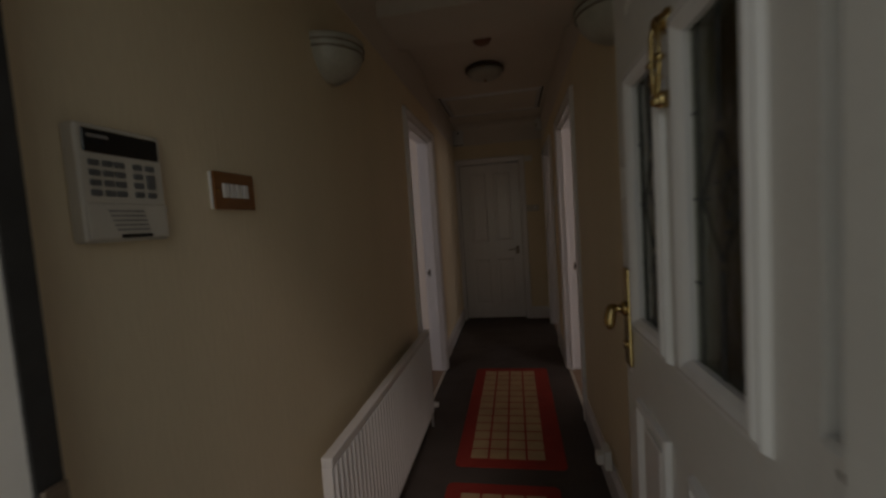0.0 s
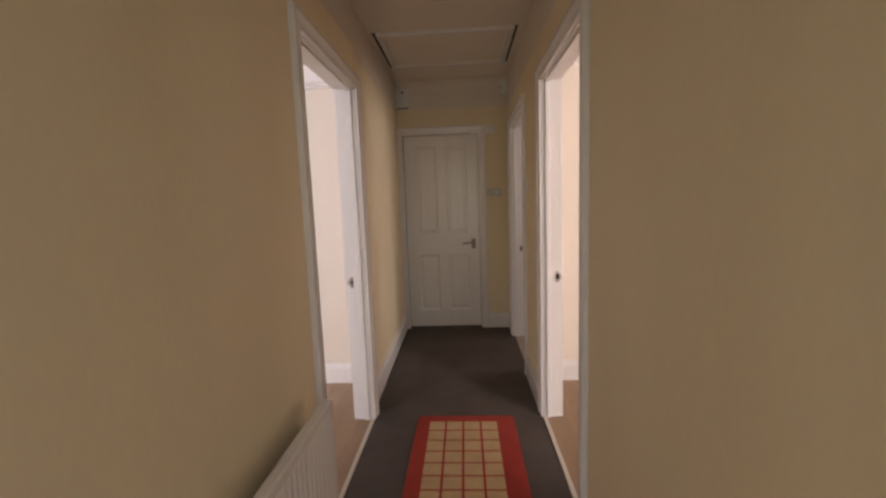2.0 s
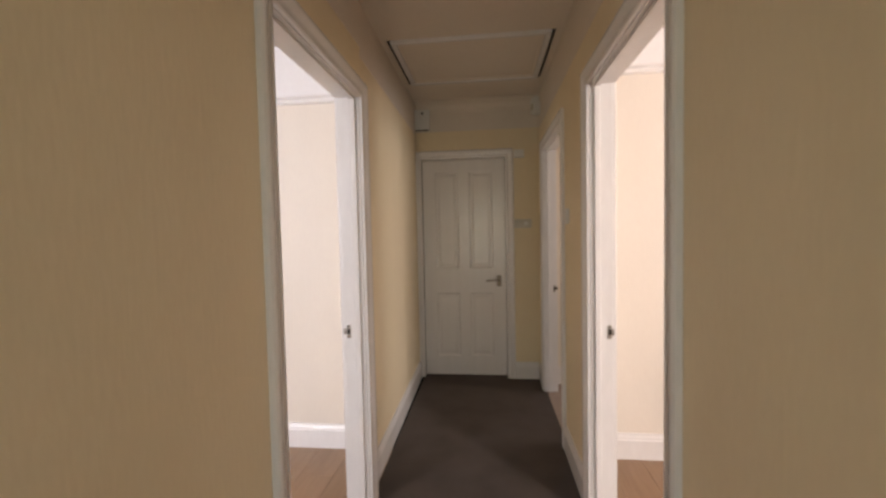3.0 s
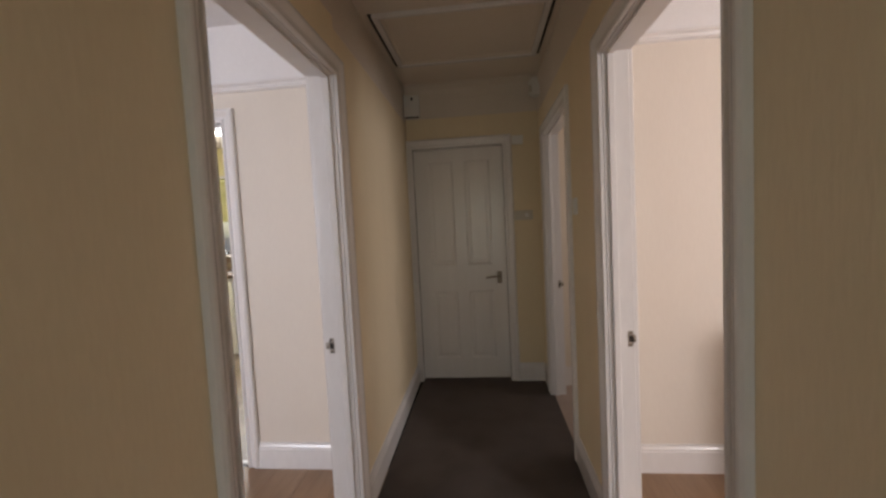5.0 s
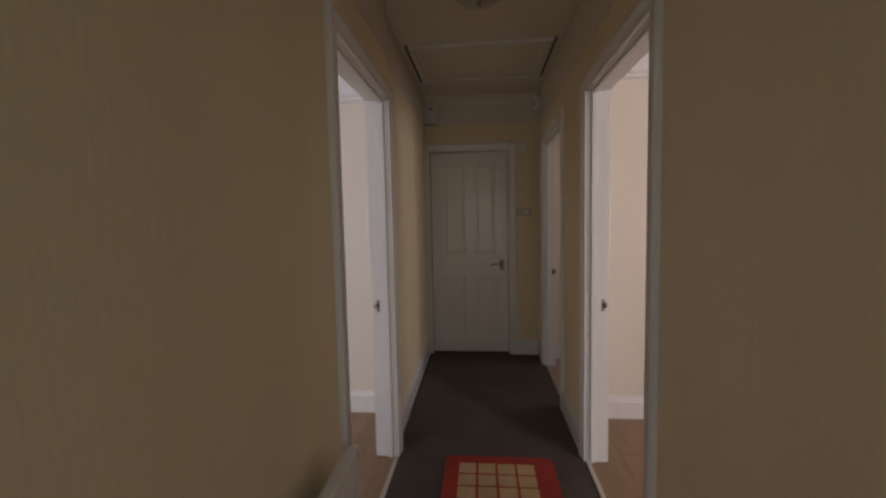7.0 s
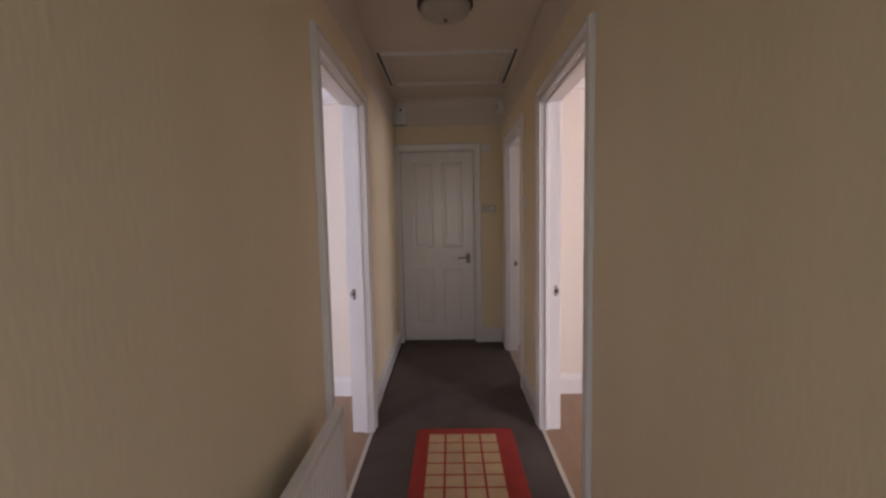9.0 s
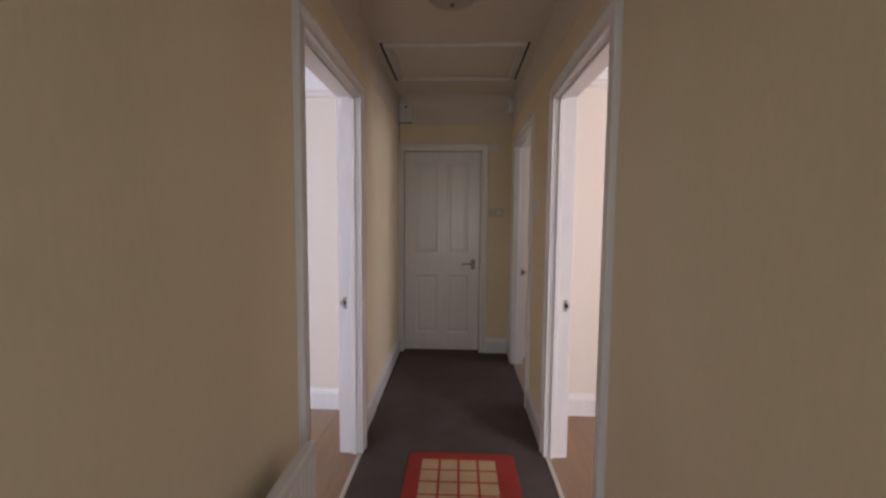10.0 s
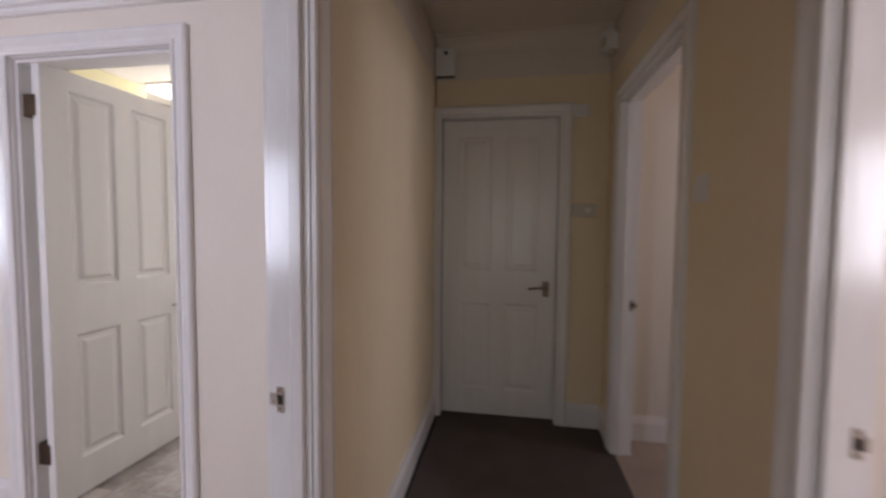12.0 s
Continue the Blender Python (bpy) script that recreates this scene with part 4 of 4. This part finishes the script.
# ---- living room things ----
CX0, CX1, CY0, CY1, CZ = 1.97, 2.95, 8.18, 8.72, 0.795
chest = thing("low_cupboard", "cream painted boxed in low cupboard with a white top", "cupboard", pose(0, 0, 0))
part("carcass", boxes((CX0 + 0.012, CY0 + 0.012, -0.004, CX1, CY1, CZ - 0.028), bevel=0.002), DRAWERS, chest)
part("top", box(bmesh.new(), CX0 - 0.006, CY0 - 0.01, CZ - 0.028, CX1 + 0.01, CY1, CZ, 0.005, 2), GLOSS, chest, "white painted top board")
part("top_trim", boxes((CX0 + 0.002, CY0 + 0.004, CZ - 0.05, CX0 + 0.012, CY1, CZ - 0.028), bevel=0.002), GLOSS, chest)
bm = bmesh.new()
sweep(bm, [[Vector((CX0 + 0.012 - u * 0.9, y, v * 0.55 - 0.004)) for u, v in SKIRT] for y in (CY0 + 0.004, CY1 - 0.018)])
part("plinth_board", bm, GLOSS, chest, "white moulded plinth board")
for i in range(2):
    d = part("door", panel_leaf(0.46, 0.66, 0.018, [(0.06, 0.06, 0.40, 0.60)], 0.005, 0.004), DRAWERS, chest)
    d.matrix_local = pose(CX0 + 0.03 + i * 0.47, CY0 - 0.006, 0.07)
    part("knob", turned(bmesh.new(), [(0.001, 0), (0.008, 0), (0.007, 0.012), (0.014, 0.02), (0.001, 0.026)], 12, Matrix.Translation((0.42 - i * 0.38, 0, 0.36)) @ Matrix.Rotation(math.pi / 2, 4, "X")), BRASS, d)
lamp = thing("table_lamp", "brass table lamp with a cream cone shade on the low cupboard", "table lamp", pose(2.095, 8.585, CZ))
part("lamp_base", turned(bmesh.new(), [(0.001, 0), (0.050, 0), (0.052, 0.006), (0.040, 0.014), (0.028, 0.022), (0.016, 0.036), (0.001, 0.038)], 24), BRASS, lamp, "domed polished brass foot", smooth=True)
part("stem", turned(bmesh.new(), [(0.001, 0.036), (0.011, 0.038), (0.015, 0.048), (0.009, 0.058), (0.018, 0.070), (0.021, 0.080), (0.012, 0.094), (0.009, 0.100), (0.016, 0.112), (0.014, 0.122), (0.008, 0.132),
                                          (0.012, 0.146), (0.008, 0.158), (0.008, 0.21), (0.001, 0.211)], 16), BRASS, lamp, "turned brass baluster stem", smooth=True)
bm = bmesh.new()
n = 40
rows = [[bm.verts.new((r * math.cos(2 * math.pi * i / n), r * math.sin(2 * math.pi * i / n), z)) for i in range(n)] for r, z in ((0.104, 0.190), (0.105, 0.193), (0.064, 0.343), (0.063, 0.346))]
for a, b in zip(rows, rows[1:]):
    for i in range(n):
        bm.faces.new((a[i], a[(i + 1) % n], b[(i + 1) % n], b[i]))
sh = part("shade", bm, SHADE, lamp, "cream fabric cone shade", smooth=True)
sol = sh.modifiers.new("thick", "SOLIDIFY")
sol.thickness = 0.002
tagged(part("lamp_cable", tube(bmesh.new(), [(2.075, 8.565, CZ + 0.006), (2.04, 8.55, CZ + 0.022), (2.01, 8.54, CZ + 0.024), (1.985, 8.53, CZ + 0.022), (1.962, 8.525, CZ + 0.008), (1.957, 8.52, CZ - 0.02), (1.963, 8.52, 0.72), (1.965, 8.52, 0.64),
                                                     (1.960, 8.53, 0.612), (1.95, 8.56, 0.58), (1.94, 8.60, 0.50), (1.925, 8.64, 0.42), (1.915, 8.66, 0.35), (1.92, 8.65, 0.30), (1.935, 8.61, 0.25),
                                                     (1.945, 8.57, 0.20), (1.945, 8.53, 0.12), (1.94, 8.48, 0.04), (1.93, 8.45, 0.005)], 0.0035, 8), CABLE, smooth=True), "thin black lamp cable draped over the cupboard's side", "cable")
sock = small_box("wall_socket", "white double socket with a plug low on the living room wall", "socket", pose(1.872, 8.72, 0.29), 0.146, 0.086, 0.012)
pl = part("plug", box(bmesh.new(), -0.05, -0.045, -0.02, -0.008, -0.012, 0.025, 0.005, 2), WHITEPLASTIC, sock, "white plug")
part("neon", box(bmesh.new(), 0.006, -0.015, 0.018, 0.018, -0.011, 0.030, 0.001), RED, sock, "red switch mark")
tagged(part("socket_cable", tube(bmesh.new(), [(1.842, 8.68, 0.272), (1.81, 8.67, 0.235), (1.79, 8.66, 0.16), (1.80, 8.64, 0.08), (1.84, 8.60, 0.015), (1.92, 8.55, 0.006)], 0.0035, 8), CABLE, smooth=True), "black cable hanging from the wall socket", "cable")

# ---- kitchen things ----
kl = thing("ceiling_light", "lit rectangular diffuser light on the kitchen ceiling", "ceiling light", pose(-2.25, 10.4, KH))
part("light_tray", boxes((-0.25, -0.15, -0.02, 0.25, 0.15, 0), bevel=0.004), WHITEPLASTIC, kl)
part("diffuser", box(bmesh.new(), -0.24, -0.14, -0.065, 0.24, 0.14, -0.02, 0.02, 3), GLOW, kl, "glowing white diffuser")


def base_unit(x0, x1):
    u = thing("base_cabinet", "cream kitchen base cabinet under the dark worktop", "kitchen cabinet", pose(0, 0, 0), "kitchen base cabinets")
    part("body", boxes((x0 + 0.001, 10.82, 0.1, x1 - 0.001, KY1 - 0.01, 0.865)), CABINET, u)
    d = part("door", panel_leaf(x1 - x0 - 0.006, 0.75, 0.018, [(0.06, 0.06, x1 - x0 - 0.066, 0.69)], 0.005, 0.004), CABINET, u, "cream panelled cabinet door")
    d.matrix_local = pose(x0 + 0.003, 10.80, 0.11)
    part("handle", boxes((x1 - x0 - 0.05, -0.02, 0.6, x1 - x0 - 0.038, 0.0, 0.7), bevel=0.002), STEEL, d, "steel bar handle")
    part("plinth", boxes((x0, 10.87, 0, x1, 10.885, 0.1)), WORKTOP, u)


base_unit(-2.22, -1.72)
base_unit(-1.72, -1.22)
base_unit(-1.22, -0.72)
base_unit(-3.40, -2.83)
wm = thing("washing_machine", "white front loading washing machine under the worktop", "washing machine", pose(-2.525, 10.80, 0))
part("washer_body", box(bmesh.new(), -0.295, 0, 0.01, 0.295, 0.57, 0.855, 0.008, 2), APPLIANCE, wm)
FY = Matrix.Rotation(math.pi / 2, 4, "X")
part("door_ring", turned(bmesh.new(), [(0.14, 0), (0.20, 0), (0.20, 0.02), (0.18, 0.032), (0.145, 0.025)], 28, Matrix.Translation((0, 0, 0.57)) @ FY), STEEL, wm, smooth=True)
part("door_glass", turned(bmesh.new(), [(0.001, 0.005), (0.145, 0.005), (0.12, 0.04), (0.001, 0.05)], 28, Matrix.Translation((0, 0, 0.57)) @ FY), BLACK, wm, "black round door glass", smooth=True)
part("control_panel", boxes((-0.28, -0.008, 0.785, 0.28, 0, 0.85), bevel=0.003), APPLIANCE, wm)
part("programme_dial", turned(bmesh.new(), [(0.001, 0), (0.03, 0), (0.026, 0.022), (0.001, 0.024)], 20, Matrix.Translation((0.1, -0.008, 0.818)) @ FY), STEEL, wm)
tagged(part("worktop", boxes((-3.48, 10.77, 0.865, -0.72, KY1 - 0.002, 0.905), bevel=0.004), WORKTOP), "dark speckled kitchen worktop along the window wall", "worktop")
ke = thing("kettle", "glossy black kettle on the dark kitchen worktop", "kettle", pose(-2.79, 11.16, 0.906))
part("kettle_body", turned(bmesh.new(), [(0.001, 0), (0.075, 0), (0.085, 0.02), (0.086, 0.08), (0.076, 0.15), (0.058, 0.19), (0.001, 0.20)], 24), BLACK, ke, smooth=True)
part("lid", turned(bmesh.new(), [(0.001, 0.196), (0.052, 0.196), (0.048, 0.206), (0.014, 0.212), (0.012, 0.228), (0.001, 0.230)], 20), BLACK, ke, smooth=True)
part("base_ring", turned(bmesh.new(), [(0.001, -0.001), (0.088, -0.001), (0.088, 0.012), (0.001, 0.012)], 24), STEEL, ke, "steel base ring", smooth=True)
part("handle", tube(bmesh.new(), [(0.070, 0, 0.18), (0.10, 0, 0.20), (0.125, 0, 0.18), (0.128, 0, 0.12), (0.115, 0, 0.05), (0.083, 0, 0.04)], 0.010, 10), BLACK, ke, smooth=True)
part("spout", sweep(bmesh.new(), [[Vector((x, r * math.cos(math.pi * k / 5), z + r * math.sin(math.pi * k / 5))) for k in range(10)] for x, z, r in ((-0.070, 0.11, 0.026), (-0.100, 0.15, 0.018), (-0.125, 0.185, 0.012))]), BLACK, ke, smooth=True)
so2 = thing("soap_dish", "small dark dish on the kitchen window sill", "soap dish", pose(-2.665, 11.34, 1.102))
part("dish", box(bmesh.new(), -0.055, -0.035, 0, 0.055, 0.035, 0.035, 0.008, 2), BLACK, so2)
part("sponge", box(bmesh.new(), -0.042, -0.025, 0.030, 0.042, 0.025, 0.062, 0.006, 2), GREY, so2, "dark grey sponge")
wc = thing("wall_cabinet", "white kitchen wall cabinet beside the window", "kitchen cabinet", pose(0, 0, 0))
part("body", boxes((-3.48, 11.08, 1.46, -2.92, KY1 - 0.002, 2.15)), APPLIANCE, wc)
d = part("door", panel_leaf(0.55, 0.68, 0.018, [(0.06, 0.06, 0.49, 0.62)], 0.005, 0.004), APPLIANCE, wc)
d.matrix_local = pose(-3.475, 11.06, 1.465)
bl = thing("roller_blind", "green roller blind half drawn over the kitchen window", "blind", pose(0, 0, 0))
part("blind_cloth", boxes((-2.78, KY1 - 0.046, 1.52, -1.66, KY1 - 0.042, 2.0)), BLIND, bl)
part("blind_roller", tube(bmesh.new(), [(-2.79, KY1 - 0.044, 2.02), (-1.65, KY1 - 0.044, 2.02)], 0.02, 12), BLIND, bl)
part("bottom_bar", boxes((-2.78, KY1 - 0.052, 1.505, -1.66, KY1 - 0.036, 1.522), bevel=0.002), BLIND, bl)
part("header_rail", boxes((-2.90, KY1 - 0.075, 2.045, -0.68, KY1 - 0.02, 2.068), bevel=0.003), GLOSS, bl, "white header rail")


BACKTILE = surf("brown_wall_tile", (0.30, 0.20, 0.13), (0.50, 0.40, 0.30), 14.0, 0.3, vary=0.3)
splash = tagged(part("tile_splashback", boxes((-3.48, KY1 - 0.006, 0.905, -0.6, KY1 - 0.001, 1.095)), GROUT), "brown and beige tiled splashback below the kitchen window", "tiles")
tile = None
for r in range(2):
    for c in range(28):
        if tile is None:
            tile = part("splash_tile", boxes((0, -0.006, 0, 0.094, 0, 0.088), bevel=0.0015), BACKTILE, splash)
            ob = tile
        else:
            ob = new("splash_tile", tile.data)
            ob.parent = splash
        ob.location = (-3.47 + c * 0.1, KY1 - 0.006, 0.91 + r * 0.094)

# ---- floor pieces ----
def pieces(name, material, parent, x0, x1, y0, y1, w, l, gap, z0, z1, shift, m=None, limit=300):
    """Rows of boards or tiles that share one mesh each size, cut at the ends by the walls' own edges."""
    shared = {}
    col, count, x = 0, 0, x0
    while x < x1 - 0.02:
        xe = min(x + w, x1)
        y = y0 - (shift * col % 1.0) * l
        while y < y1:
            a, b = max(y, y0), min(y + l, y1)
            if b - a > 0.02 and count < limit:
                size = (round(xe - x, 3), round(b - a, 3))
                if size not in shared:
                    bm = boxes((0, 0, 0, size[0] - gap, size[1] - gap, z1 - z0))
                    top = [e for e in bm.edges if all(v.co.z > (z1 - z0) / 2 for v in e.verts)]
                    bmesh.ops.bevel(bm, geom=top, offset=0.0012, segments=1, affect="EDGES")
                    me = bpy.data.meshes.new(name)
                    bm.to_mesh(me)
                    bm.free()
                    me.materials.append(material)
                    shared[size] = me
                ob = new(name, shared[size])
                ob.parent = parent
                ob.location = (x + gap / 2, a + gap / 2, z0)
                count += 1
            y += l
        x += w
        col += 1


pieces("floor_plank", LAMINATE, bpy.data.objects["left_room_floor"], -3.7, -0.014, 5.17, 8.72, 0.19, 1.2, 0.0008, -0.012, -0.003, 0.37)
pieces("floor_plank", LAMINATE, bpy.data.objects["right_room_floor"], W + 0.014, 5.0, 5.17, 8.72, 0.19, 1.2, 0.0008, -0.012, -0.003, 0.41)
pieces("floor_tile", VINYL, bpy.data.objects["kitchen_floor"], -2.9, -0.3, 8.772, 10.86, 0.15, 0.30, 0.002, -0.01, 0.0, 0.5)
